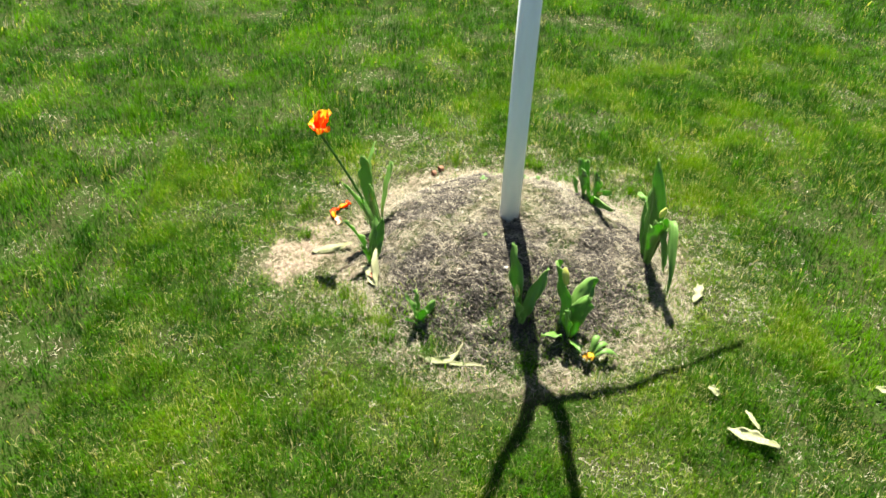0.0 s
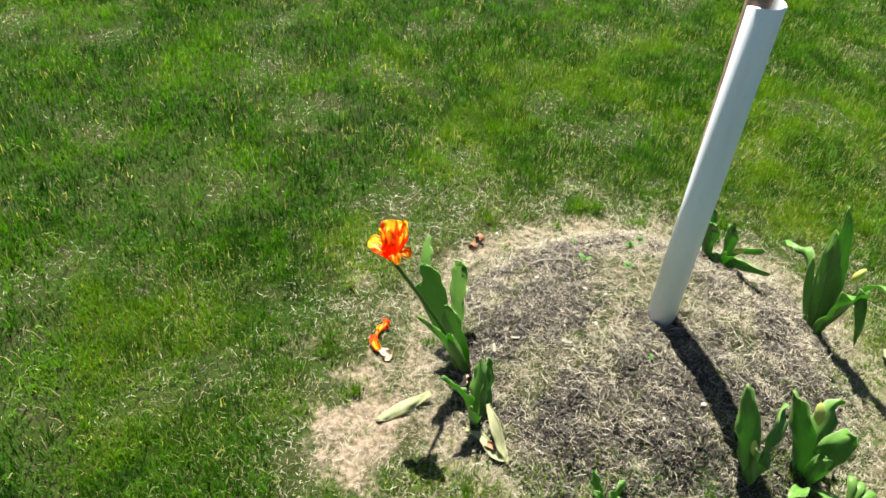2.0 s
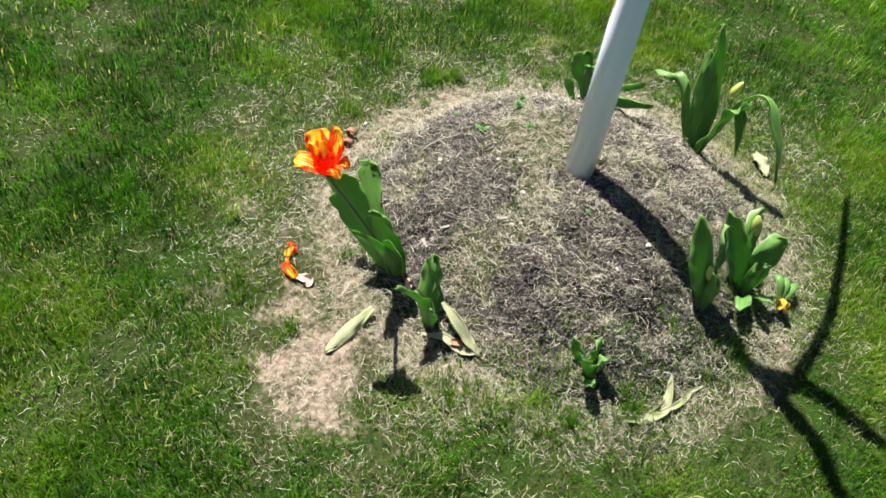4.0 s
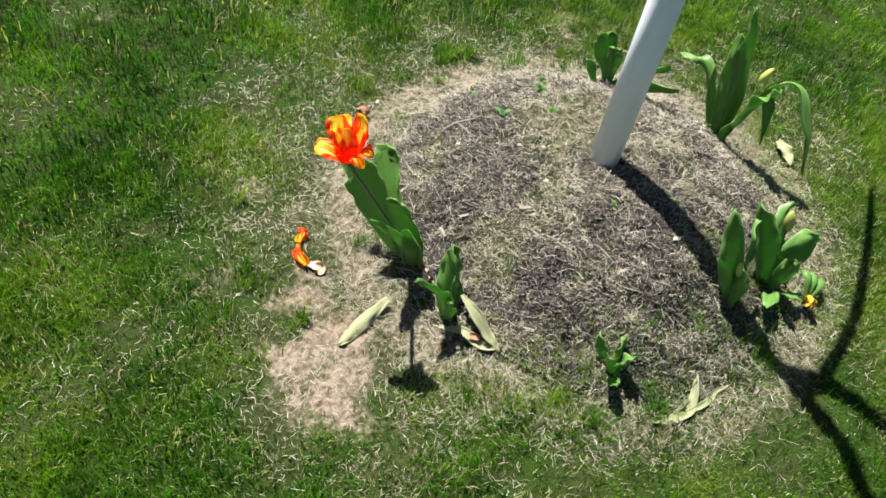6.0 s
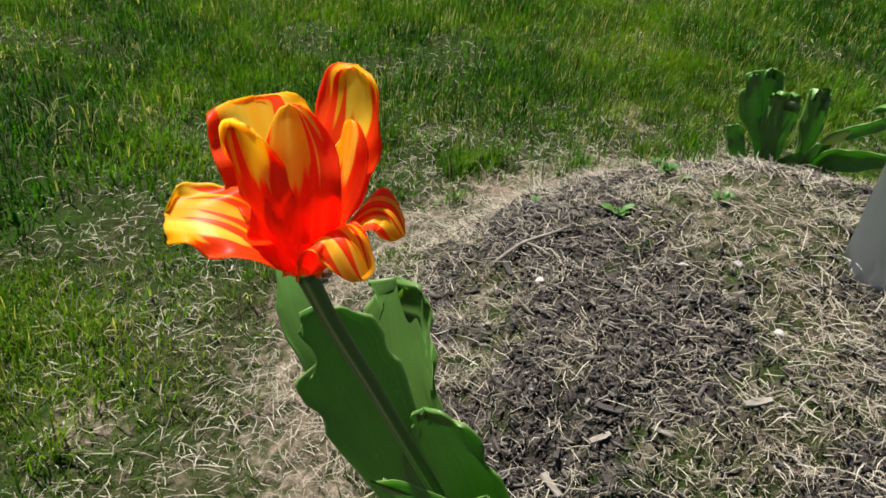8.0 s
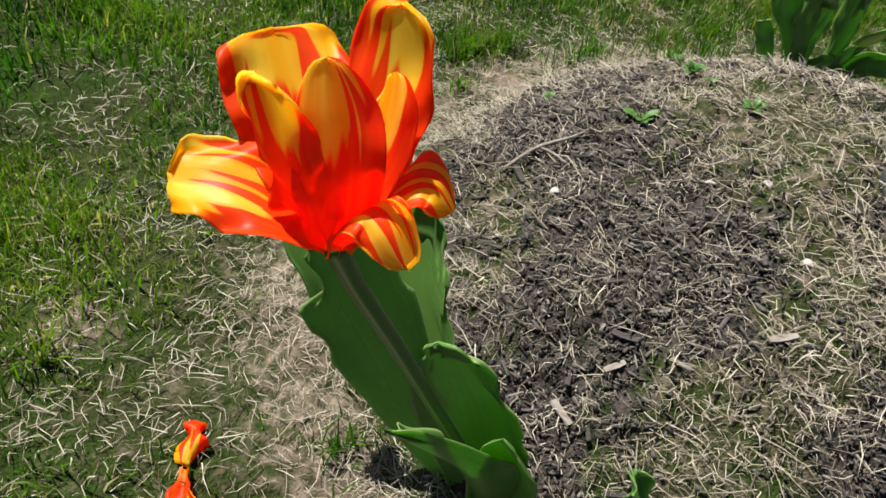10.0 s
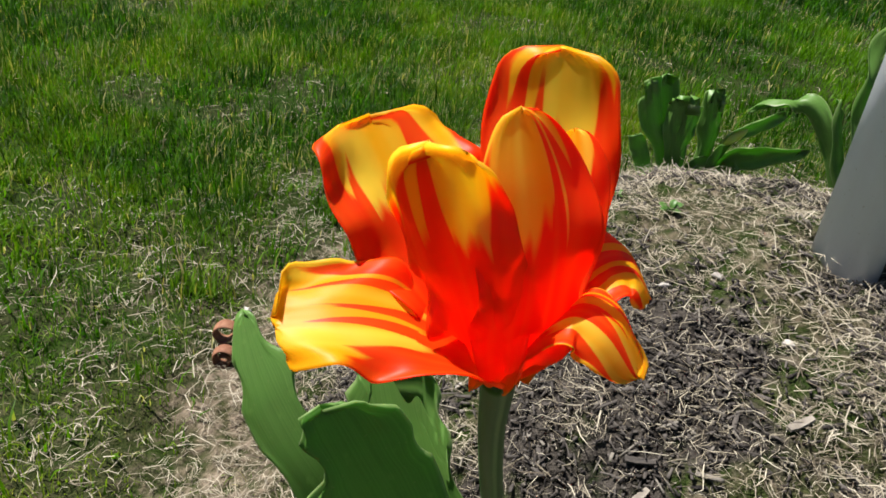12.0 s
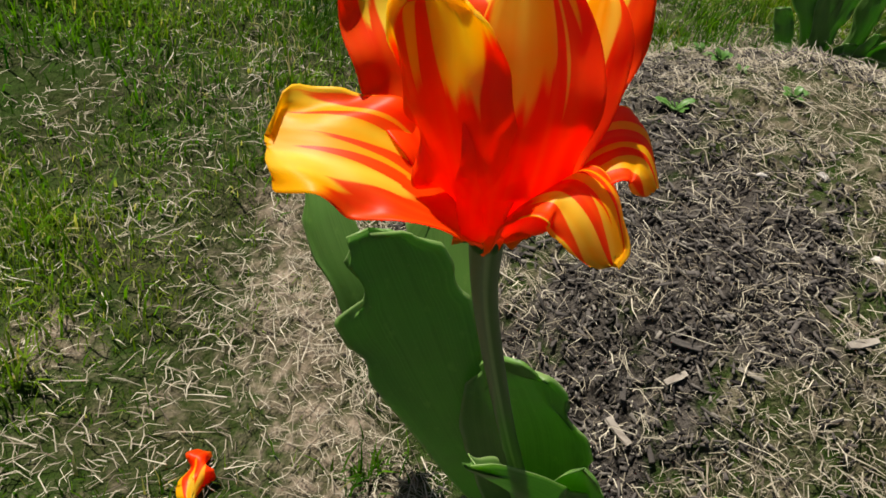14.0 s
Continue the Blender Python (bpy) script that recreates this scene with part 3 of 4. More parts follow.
TORN_LEAVES = [
    # spine, half widths, sideways, cup, seed, torn, turn, notches
    ([(0.562, 2.284, 0.062), (0.541, 2.305, 0.154), (0.533, 2.322, 0.192), (0.524, 2.336, 0.252)], [0.005, 0.007, 0.014, 0.017], (0.472, -0.806, 0.012), 0.5, 21.0, 0.14, 0, [(-1, 0.84, 0.6)]),
    ([(0.571, 2.290, 0.062), (0.567, 2.302, 0.151), (0.562, 2.311, 0.190), (0.556, 2.323, 0.252)], [0.005, 0.008, 0.013, 0.014], (0.372, -0.856, 0.012), -0.5, 22.4, 0.10, 10, []),
    ([(0.554, 2.280, 0.062), (0.540, 2.285, 0.153), (0.539, 2.287, 0.190), (0.534, 2.284, 0.238)], [0.005, 0.013, 0.020, 0.021], (0.472, -0.806, 0.012), 0.35, 23.1, 0.34, -10, []),
    ([(0.542, 2.299, 0.062), (0.522, 2.320, 0.137), (0.518, 2.329, 0.160), (0.512, 2.336, 0.178)], [0.005, 0.010, 0.011, 0.008], (0.422, -0.856, 0.012), 0.4, 24.0, 0.05, 0, []),
    ([(0.572, 2.268, 0.062), (0.577, 2.255, 0.148), (0.577, 2.254, 0.191), (0.576, 2.252, 0.244)], [0.006, 0.010, 0.016, 0.017], (0.472, -0.806, 0.012), 0.6, 25.5, 0.20, 15, [(1, 0.9, 0.4)]),
    ([(0.562, 2.276, 0.082), (0.549, 2.265, 0.132), (0.554, 2.256, 0.144), (0.558, 2.244, 0.154)], [0.006, 0.010, 0.011, 0.006], (0.072, 0.244, 0.962), 0.3, 26.2, 0.05, 0, []),
    ([(0.576, 2.264, 0.062), (0.574, 2.230, 0.147), (0.588, 2.197, 0.165), (0.618, 2.132, 0.177)], [0.006, 0.017, 0.017, 0.006], (-0.278, 0.194, 0.962), 0.5, 27.9, 0.06, 15, []),
    ([(0.578, 2.260, 0.072), (0.586, 2.234, 0.172), (0.601, 2.205, 0.197), (0.614, 2.174, 0.220)], [0.005, 0.009, 0.010, 0.007], (-0.478, 0.244, 0.862), 0.4, 28.3, 0.10, 0, []),
    ([(0.564, 2.250, 0.072), (0.554, 2.241, 0.142), (0.553, 2.236, 0.162), (0.553, 2.233, 0.180)], [0.004, 0.007, 0.007, 0.004], (0.472, -0.806, 0.012), 0.4, 29.6, 0.05, 20, [])]
for spine, widths, way, cup, seed, torn, turn, notch in TORN_LEAVES:
    part("leaf", sheet(spine, [w * 1.04 for w in widths], way, cup, 0.0011, 20, 40, widths[2] * 0.5, torn * 1.25, seed, turn, 0.025, 3.4, notch), LEAF, torn_clump)
bud(torn_clump, (0.584, 2.240, 0.167), (0.592, 2.212, 0.194), 0.007)


def oval(name, place, size, material, label, category, turn=0.0, lumps=0.15):
    """A small rounded lump: a bud or a stone."""
    bm = bmesh.new()
    bmesh.ops.create_icosphere(bm, subdivisions=2, radius=1.0)
    for v in bm.verts:
        v.co *= 1 + lumps * noise.noise(v.co * 1.7 + Vector(place) * 9)
        v.co = Vector((v.co.x * size[0], v.co.y * size[1], v.co.z * size[2]))
    me = bpy.data.meshes.new(name)
    bm.to_mesh(me)
    bm.free()
    me.polygons.foreach_set("use_smooth", [True] * len(me.polygons))
    ob = part(name, me, material)
    ob.matrix_world = pose(*place, 0, 0, turn)
    return tagged(ob, label, category)


# ---- the pole ----
post = tagged(new("garden_pole"), "white plastic pipe sleeve round a brown wooden pole on the mound", "pole")
PX, PY = 0.270, 2.074
LEAN = Vector((0.012, -0.013, 1.0))  # it leans a little


def sleeve_mesh():
    """An open pipe with a wall and a chipped upper rim."""
    bm = bmesh.new()
    n, rings = 48, []
    for r, z in ((0.031, 0.165), (0.031, 0.55), (0.031, 0.937), (0.0302, 0.9385), (0.0282, 0.9385), (0.0275, 0.937), (0.0275, 0.165)):
        ring = []
        for i in range(n):
            a = 2 * math.pi * i / n
            dz = -0.008 * max(0.0, math.cos(a - 2.6)) ** 6 if z > 0.9 else 0.0
            ring.append(bm.verts.new(Vector((PX + r * math.cos(a), PY + r * math.sin(a), dz)) + LEAN * z))
        rings.append(ring)
    rings.append(rings[0])
    for a, b in zip(rings, rings[1:]):
        for i in range(n):
            bm.faces.new((a[i], a[(i + 1) % n], b[(i + 1) % n], b[i]))
    bmesh.ops.recalc_face_normals(bm, faces=bm.faces)
    me = bpy.data.meshes.new("sleeve")
    bm.to_mesh(me)
    bm.free()
    me.polygons.foreach_set("use_smooth", [True] * len(me.polygons))
    return me


part("sleeve", sleeve_mesh(), PVC, post, "white plastic pipe")
part("pole", tube([(PX, PY, 0.0), (PX, PY, 0.6), (PX + 0.004, PY, 0.95), (PX + 0.012, PY, 1.20)], [0.021, 0.021, 0.021, 0.022], 16, 20), RUST, post, "brown weathered pole")
# Arms added out of view, shaped to cast the forked shadow on the ground.
part("unseen_arm", tube([(PX + 0.008, PY, 1.13), (PX - 0.018, PY, 1.30), (PX - 0.050, PY, 1.46), (PX - 0.105, PY, 1.62), (PX - 0.160, PY, 1.90)], [0.020, 0.020, 0.019, 0.017, 0.014], 12, 20), RUST, post)
part("unseen_arm", tube([(PX + 0.008, PY, 1.11), (PX + 0.055, PY, 1.22), (PX + 0.072, PY, 1.38), (PX + 0.062, PY, 1.58), (PX + 0.060, PY, 2.05)], [0.020, 0.022, 0.020, 0.018, 0.015], 12, 20), RUST, post)
part("unseen_arm", tube([(PX + 0.030, PY, 1.22), (PX + 0.22, PY + 0.050, 1.255), (PX + 0.43, PY + 0.140, 1.265), (PX + 0.66, PY + 0.250, 1.25)], [0.015, 0.013, 0.011, 0.007], 12, 20), RUST, post)


# ---- fallen and withered bits ----
def withered(spine, widths, side, seed, label, cup=0.4, material=None, category="leaf", name="withered_leaf"):
    """A limp leaf or petal on the ground; heights are over the ground."""
    pts = [(x, y, height(x, y) + z) for x, y, z in spine]
    me = sheet(pts, widths, side, cup, 0.0010, 12, 28, widths[1] * 1.1, 0.22, seed, 25 * math.sin(seed), 0.08, 2.5)
    if material == PETAL:
        gilded(me, 0.4, [(-0.8, 0.3, 1.0), (0.0, 0.25, 0.9), (0.7, 0.25, 1.0)])
    return tagged(part(name, me, material or WITHER), label, category)


withered([(-0.240, 2.140, 0.022), (-0.300, 2.130, 0.020), (-0.345, 2.124, 0.014), (-0.376, 2.121, 0.006)], [0.006, 0.015, 0.012, 0.003], (0, 1, 0.3), 31, "pale yellow-green withered leaf lying on bare sandy soil")
withered([(-0.150, 2.028, 0.050), (-0.150, 1.985, 0.040), (-0.146, 1.945, 0.020), (-0.143, 1.905, 0.006)], [0.004, 0.011, 0.010, 0.003], (1, 0.1, 0.3), 32, "pale limp leaf drooping from the small tulip plant")
withered([(-0.195, 2.030, 0.016), (-0.175, 1.985, 0.018), (-0.160, 1.940, 0.012), (-0.135, 1.915, 0.006)], [0.003, 0.009, 0.009, 0.003], (1, 0.4, 0.0), 33, "shrivelled cream leaf on dark mulch")
withered([(-0.006, 1.630, 0.008), (0.040, 1.604, 0.010), (0.085, 1.606, 0.018), (0.118, 1.636, 0.030)], [0.005, 0.011, 0.010, 0.003], (0.3, 1, 0.2), 34, "curled silvery dead leaf at the grass edge")
withered([(0.055, 1.602, 0.010), (0.105, 1.590, 0.012), (0.150, 1.592, 0.012), (0.185, 1.586, 0.006)], [0.004, 0.006, 0.005, 0.002], (0, 1, 0.4), 35, "thin dry brown leaf beside the dead leaf")
withered([(0.805, 1.360, 0.030), (0.845, 1.330, 0.036), (0.890, 1.310, 0.034), (0.930, 1.300, 0.026)], [0.006, 0.016, 0.015, 0.005], (0.3, 1, 0.2), 36, "pale dry leaf lying on the lawn grass")
withered([(0.872, 1.420, 0.030), (0.876, 1.395, 0.036), (0.884, 1.370, 0.034), (0.892, 1.350, 0.028)], [0.003, 0.006, 0.005, 0.002], (1, 0, 0.2), 37, "narrow pale leaf scrap in the lawn")
withered([(1.255, 1.500, 0.032), (1.275, 1.485, 0.036), (1.295, 1.465, 0.034), (1.310, 1.440, 0.028)], [0.005, 0.011, 0.010, 0.004], (0.5, 1, 0.2), 38, "white dry leaf scrap in the lawn grass")
withered([(0.790, 1.500, 0.028), (0.800, 1.490, 0.034), (0.808, 1.480, 0.034), (0.815, 1.470, 0.028)], [0.004, 0.008, 0.008, 0.004], (1, 0.6, 0.2), 39, "small pale leaf scrap in the lawn grass")
withered([(0.890, 1.955, 0.014), (0.880, 1.930, 0.018), (0.870, 1.905, 0.016), (0.852, 1.880, 0.010)], [0.006, 0.014, 0.013, 0.004], (1, -0.4, 0.2), 40, "pinkish dry leaf on bare ground by the tall plant")
withered([(-0.262, 2.392, 0.004), (-0.273, 2.386, 0.014), (-0.285, 2.379, 0.015), (-0.300, 2.366, 0.006)], [0.003, 0.009, 0.010, 0.005], (0.45, 0.85, 0.3), 41, "fallen red and yellow tulip petal on thin grass", 0.9, PETAL, "petal", "fallen_petal")
withered([(-0.298, 2.366, 0.003), (-0.313, 2.348, 0.012), (-0.318, 2.330, 0.012), (-0.312, 2.316, 0.004)], [0.003, 0.009, 0.010, 0.005], (0.9, 0.2, 0.35), 44, "curled yellow and red tulip petal on the ground", 0.9, PETAL, "petal", "fallen_petal")
withered([(-0.312, 2.318, 0.003), (-0.304, 2.305, 0.010), (-0.298, 2.296, 0.010), (-0.305, 2.284, 0.003)], [0.003, 0.009, 0.011, 0.006], (0.8, 0.5, 0.3), 47, "shrivelled cream and pink tulip petal on the ground", 0.7, CREAM, "petal", "fallen_petal")

withered([(-0.158, 2.122, 0.045), (-0.170, 2.112, 0.060), (-0.182, 2.112, 0.050), (-0.180, 2.120, 0.030)], [0.004, 0.008, 0.009, 0.004], (0.4, 0.8, 0.4), 52, "curled papery cream leaf scrap at the tulip's foot", 0.8, CREAM)
withered([(-0.178, 1.985, 0.006), (-0.170, 1.970, 0.014), (-0.160, 1.958, 0.012), (-0.152, 1.945, 0.004)], [0.003, 0.007, 0.006, 0.003], (0.8, 0.5, 0.2), 53, "small dull red withered leaf scrap on mulch", 0.6, SHELL)


def husk(x, y, up, size, turns):
    """A rolled brown husk with an open end."""
    z = height(x, y) + up
    pts = [(size * (1 - 0.06 * k) * math.cos(0.8 * k), 0.0, size * (1 - 0.06 * k) * math.sin(0.8 * k) + size) for k in range(turns)]
    ob = tagged(part("husk", sheet(pts, [size * 0.5] * turns, (0, 1, 0), 0.1, 0.0022, 6, 60, 0.002, 0.0, 50), SHELL), "curled reddish brown husk lying on thin grass", "husk", "rolled husks")
    ob.matrix_world = pose(x, y, z, 0, 0, -62)
    return ob


husk(0.036, 2.606, -0.002, 0.014, 12)
husk(0.062, 2.626, 0.004, 0.015, 8)

for k, (x, y, size) in enumerate([(0.247, 1.843, 0.0060), (0.126, 2.650, 0.007), (0.125, 2.097, 0.005), (0.150, 2.205, 0.0045), (0.085, 2.318, 0.006), (0.123, 2.462, 0.004),
                                  (0.185, 2.167, 0.0055), (0.162, 1.849, 0.005), (0.105, 2.245, 0.0035), (0.02, 2.33, 0.0035)]):
    oval("stone", (x, y, height(x, y) + size * 0.7), (size * 1.0, size * 0.6, size * 0.4), STONE, "small chalky white stone on dark mulch", "stone", 40 * k, 1.0)["group"] = "white stones on the mound"


def chip(x, y, size, turn, material, label):
    """One splinter that can be told from the rest: a bevelled, bent slab."""
    bm = bmesh.new()
    bmesh.ops.create_cube(bm, size=1.0)
    bmesh.ops.subdivide_edges(bm, edges=bm.edges[:], cuts=2, use_grid_fill=True)
    for v in bm.verts:
        taper = 1 - 0.6 * abs(v.co.x) ** 2
        v.co = Vector((v.co.x * size, v.co.y * size * 0.24 * taper * (1 + 0.4 * noise.noise(v.co * 3 + Vector((x, y, 0)) * 20)), v.co.z * size * 0.1 + 0.12 * size * v.co.x ** 2))
    me = bpy.data.meshes.new("bark_chip")
    bm.to_mesh(me)
    bm.free()
    ob = part("bark_chip", me, material)
    ob.matrix_world = pose(x, y, height(x, y) + 0.006, 6, -5, turn)
    return tagged(ob, label, "bark chip", "large chips on the mound")


GREYWOOD = plain_material("grey_wood", (0.17, 0.15, 0.125), (0.26, 0.235, 0.20), 150, 0.85)
for x, y, size, turn, pale in [(0.045, 2.075, 0.024, -35, 1), (-0.015, 2.168, 0.022, -70, 0), (-0.035, 2.160, 0.020, -20, 1), (-0.055, 2.185, 0.018, 30, 0), (-0.080, 2.170, 0.024, 75, 1), (0.07, 2.355, 0.020, 15, 0),
                               (0.10, 2.370, 0.026, 60, 0), (-0.10, 2.10, 0.018, -50, 0), (0.17, 2.02, 0.018, 10, 0), (0.03, 1.95, 0.022, 120, 0), (0.14, 1.90, 0.020, -80, 0), (-0.06, 1.99, 0.020, 40, 0)]:
    chip(x, y, size, turn, GREYWOOD if pale else CHIP, "pale weathered wood chip on the mulch" if pale else "dark bark chip on the mulch")

twig = part("twig", tube([(0.098, 2.387, height(0.098, 2.387) + 0.006), (0.125, 2.373, height(0.125, 2.373) + 0.010), (0.155, 2.353, height(0.155, 2.353) + 0.008), (0.178, 2.347, height(0.178, 2.347) + 0.005)], [0.0022, 0.0020, 0.0016, 0.0010], 8, 14), GREYWOOD)
tagged(twig, "grey forked dry twig lying on the mulch", "twig")
part("side_shoot", tube([(0.128, 2.372, height(0.128, 2.372) + 0.010), (0.128, 2.353, height(0.128, 2.353) + 0.011), (0.120, 2.335, height(0.12, 2.335) + 0.008)], [0.0016, 0.0013, 0.0008], 6, 8), GREYWOOD, twig)


# ---- weeds and tufts ----
def weed(x, y, size, seed):
    """A low cushion of small rounded leaves on short stalks."""
    rnd = random.Random(seed)
    z = height(x, y)
    top = tagged(new("weed"), "small low green weed on pale soil", "weed", "weeds on the mound")
    top.location = (x, y, z + 0.003)
    for k in range(11):
        a, d, h = rnd.uniform(0, 6.283), size * rnd.uniform(0.2, 1.0), size * rnd.uniform(0.25, 0.75)
        tip = Vector((math.cos(a) * d, math.sin(a) * d, h))
        me = sheet([tip * 0.15, tip * 0.55 + Vector((0, 0, h * 0.2)), tip, tip * 1.25 - Vector((0, 0, h * 0.15))], [size * 0.05, size * 0.20, size * 0.24, size * 0.06], (-math.sin(a), math.cos(a), 0), 0.3, 0.0006, 4, 6, size * 0.05, 0, k + seed)
        part("leaf", me, CLOVER, top)
    return top


for k, (x, y, size) in enumerate([(0.204, 2.312, 0.020), (0.277, 2.235, 0.018), (0.343, 2.330, 0.017), (0.325, 2.300, 0.009), (0.191, 1.970, 0.010), (0.40, 2.37, 0.014), (0.255, 2.45, 0.014)]):
    weed(x, y, size * 0.85, 60 + k)

TUFT = grass_material("tuft_grass", (0.022, 0.080, 0.003), (0.085, 0.200, 0.008), (0.26, 0.23, 0.10), 0.06)


def ground_tuft(x, y, size, count, seed):
    """A tuft of blades that spring from one place."""
    rng = np.random.default_rng(seed)
    bm_places = []
    for k in range(count):
        a, d = rng.uniform(0, 6.283), size * abs(rng.normal(0, 0.5))
        px, py = x + d * math.cos(a), y + d * math.sin(a)
        bm_places.append((px, py, height(px, py) - 0.003))
    me = blades_mesh("grass_tuft", np.array(bm_places), rng.uniform(0.5, 1.1, count) * min(0.055, 0.018 + size * 0.5), rng.uniform(0.0007, 0.0014, count), rng.uniform(0.1, 1.4, count), rng)
    return tagged(part("grass_tuft", me, TUFT), "tuft of green grass growing on bare soil", "grass tuft", "tufts round the mound", "stuff")


# ---- the spent yellow flower ----
spent = tagged(new("spent_flower"), "fallen spent yellow flower with limp grey-green leaves", "flower")
for k in range(6):
    a = 1.05 * k
    c = Vector((0.474, 1.600, height(0.474, 1.600) + 0.030))
    d = Vector((math.cos(a) * 0.012, math.sin(a) * 0.012, 0.005))
    part("petal", sheet([c, c + d * 0.6 + Vector((0, 0, 0.004)), c + d, c + d * 1.3 - Vector((0, 0, 0.008))], [0.002, 0.005, 0.005, 0.002], (-math.sin(a), math.cos(a), 0), 0.4, 0.0008, 6, 8, 0.003, 0.05, 70 + k), YELLOW, spent)
for tip in ((0.537, 1.642, 0.05), (0.562, 1.617, 0.03), (0.507, 1.657, 0.07)):
    c = Vector((0.477, 1.607, height(0.477, 1.607) + 0.015))
    t = Vector(tip)
    part("leaf", sheet([c, c.lerp(t, 0.4) + Vector((0, 0, 0.03)), c.lerp(t, 0.75) + Vector((0, 0, 0.025)), t], [0.004, 0.009, 0.009, 0.003], (t - c).cross(UP), 0.4, 0.001, 6, 10, 0.003, 0.05, 80 + tip[0]), LEAF, spent)


# ---- grass, straw and bark: things nobody could count ----
def blades_mesh(name, places, lengths, widths, lean, rng, flat=False):
    """Many narrow blades in one mesh, each a bent strip that ends in a point."""
    n = len(places)
    p = np.asarray(places, dtype=np.float32)
    turn = rng.uniform(0, 2 * np.pi, n)
    d = np.stack([np.cos(turn), np.sin(turn), np.zeros(n)], 1)
    s = np.stack([-np.sin(turn), np.cos(turn), np.zeros(n)], 1)
    up = np.array([0, 0, 1.0])
    L, W, K = lengths[:, None], widths[:, None], lean[:, None]
    if flat:
        rise = rng.uniform(-0.12, 0.30, n)[:, None]
        bend = rng.uniform(-0.5, 0.5, n)[:, None]
        mid = p + d * L * 0.5 + s * bend * L * 0.5 + up * (rise * L * 0.5 + 0.002)
        end = p + d * L + up * (rise * L * 0.6)
        roll = rng.uniform(-0.8, 0.8, n)[:, None]
        s2 = s * np.cos(roll) + up * np.sin(roll)
        v = np.stack([p - s2 * W, p + s2 * W, mid - s2 * W * 0.9, mid + s2 * W * 0.9, end], 1)
    else:
        mid = p + d * L * 0.5 * np.sin(K * 0.45) + up * L * 0.55 * np.cos(K * 0.35)
        end = mid + d * L * 0.5 * np.sin(K) + up * L * 0.5 * np.cos(K)
        v = np.stack([p - s * W, p + s * W, mid - s * W * 0.8, mid + s * W * 0.8, end], 1)
    base = np.arange(n)[:, None] * 5
    loops = np.concatenate([base + np.array([[0, 1, 3, 2]]), base + np.array([[2, 3, 4]])], 1).ravel()
    me = bpy.data.meshes.new(name)
    me.vertices.add(n * 5)
    me.vertices.foreach_set("co", v.astype(np.float32).ravel())
    me.loops.add(n * 7)
    me.loops.foreach_set("vertex_index", loops.astype(np.int32))
    me.polygons.add(n * 2)
    me.polygons.foreach_set("loop_start", (np.arange(n)[:, None] * 7 + np.array([[0, 4]])).ravel().astype(np.int32))
    me.update(calc_edges=True)
    return me


def strew(count, x0, x1, y0, y1, share, rng):
    """Random places, thinned out by a share between 0 and 1."""
    xy = np.stack([rng.uniform(x0, x1, count), rng.uniform(y0, y1, count)], 1)
    keep = rng.uniform(0, 1, count)
    return [(x, y, height(x, y)) for (x, y), k in zip(xy, keep) if k < share(x, y)]


def inner(x, y):
    """Fades the thick grass out towards its borders."""
    d = min(x + 2.6, 3.0 - x, y - 0.85, 5.1 - y) + 0.25 * noise.noise((x * 2, y * 2, 21.0))
    return max(0.0, min(1.0, d / 0.5))


def lawn(name, count, box, long, wide, share, seed, label, material=GRASS):
    rng = np.random.default_rng(seed)
    places = strew(count, *box, share, rng)
    n = len(places)
    lengths = rng.uniform(long[0], long[1], n) * (0.75 + 0.5 * rng.random(n) ** 2)
    thin = np.array([0.55 + 0.45 * min(1.0, max(0.0, (reach(x, y) - 1.1) / 0.8)) for x, y, z in places])
    lengths *= thin * np.array([0.9 + 0.45 * noise.noise((x * 3, y * 3, 6.0)) + 0.6 * noise.noise((x * 11, y * 11, 2.0)) for x, y, z in places])
    me = blades_mesh(name, np.array(places) - np.array([0, 0, 0.004]), lengths, rng.uniform(wide[0], wide[1], n), rng.uniform(0.1, 1.5, n), rng)
    return tagged(part(name, me, material), label, "grass", kind="stuff")


lawn("lawn_grass", 480000, (-2.6, 3.0, 0.85, 5.1), (0.030, 0.055), (0.0008, 0.0017), lambda x, y: lawn_share(x, y) * min(1.0, max(0.3, (reach(x, y) - 1.1) / 0.9)) * (inner(x, y) if x < -1.9 or x > 2.3 or y > 4.5 else 1.0), 1, "short bright green lawn grass thinning out towards the mound")
lawn("lawn_grass", 260000, (-1.0, 1.2, 1.15, 2.85), (0.020, 0.042), (0.0004, 0.0009), lambda x, y: min(1.0, 1.3 * lawn_share(x, y)), 2, "fine yellow-green lawn grass round the mound", FINE)
lawn("lawn_grass", 150000, (0.0, 2.1, 2.45, 3.9), (0.026, 0.046), (0.0004, 0.0009), lambda x, y: lawn_share(x, y) * max(0.0, min(1.0, 2.5 - abs(x - 1.05) * 2, (3.9 - y) * 2.5)), 8, "fine dense green grass behind the mound", FINE)
lawn("lawn_grass", 70000, (-7.0, 8.0, -3.0, 10.0), (0.05, 0.08), (0.0030, 0.0050), lambda x, y: 0.0 if -1.8 < x < 2.2 and 0.85 < y < 4.4 else 0.9, 7, "wider lawn round the mound")


def straw(name, count, box, share, long, wide, seed, label):
    rng = np.random.default_rng(seed)
    places = np.array(strew(count, *box, share, rng))
    n = len(places)
    me = blades_mesh(name, places + np.array([0, 0, 0.003]), rng.uniform(*long, n), rng.uniform(*wide, n), np.zeros(n), rng, True)
    return tagged(part(name, me, STRAW), label, "dry grass", kind="stuff")


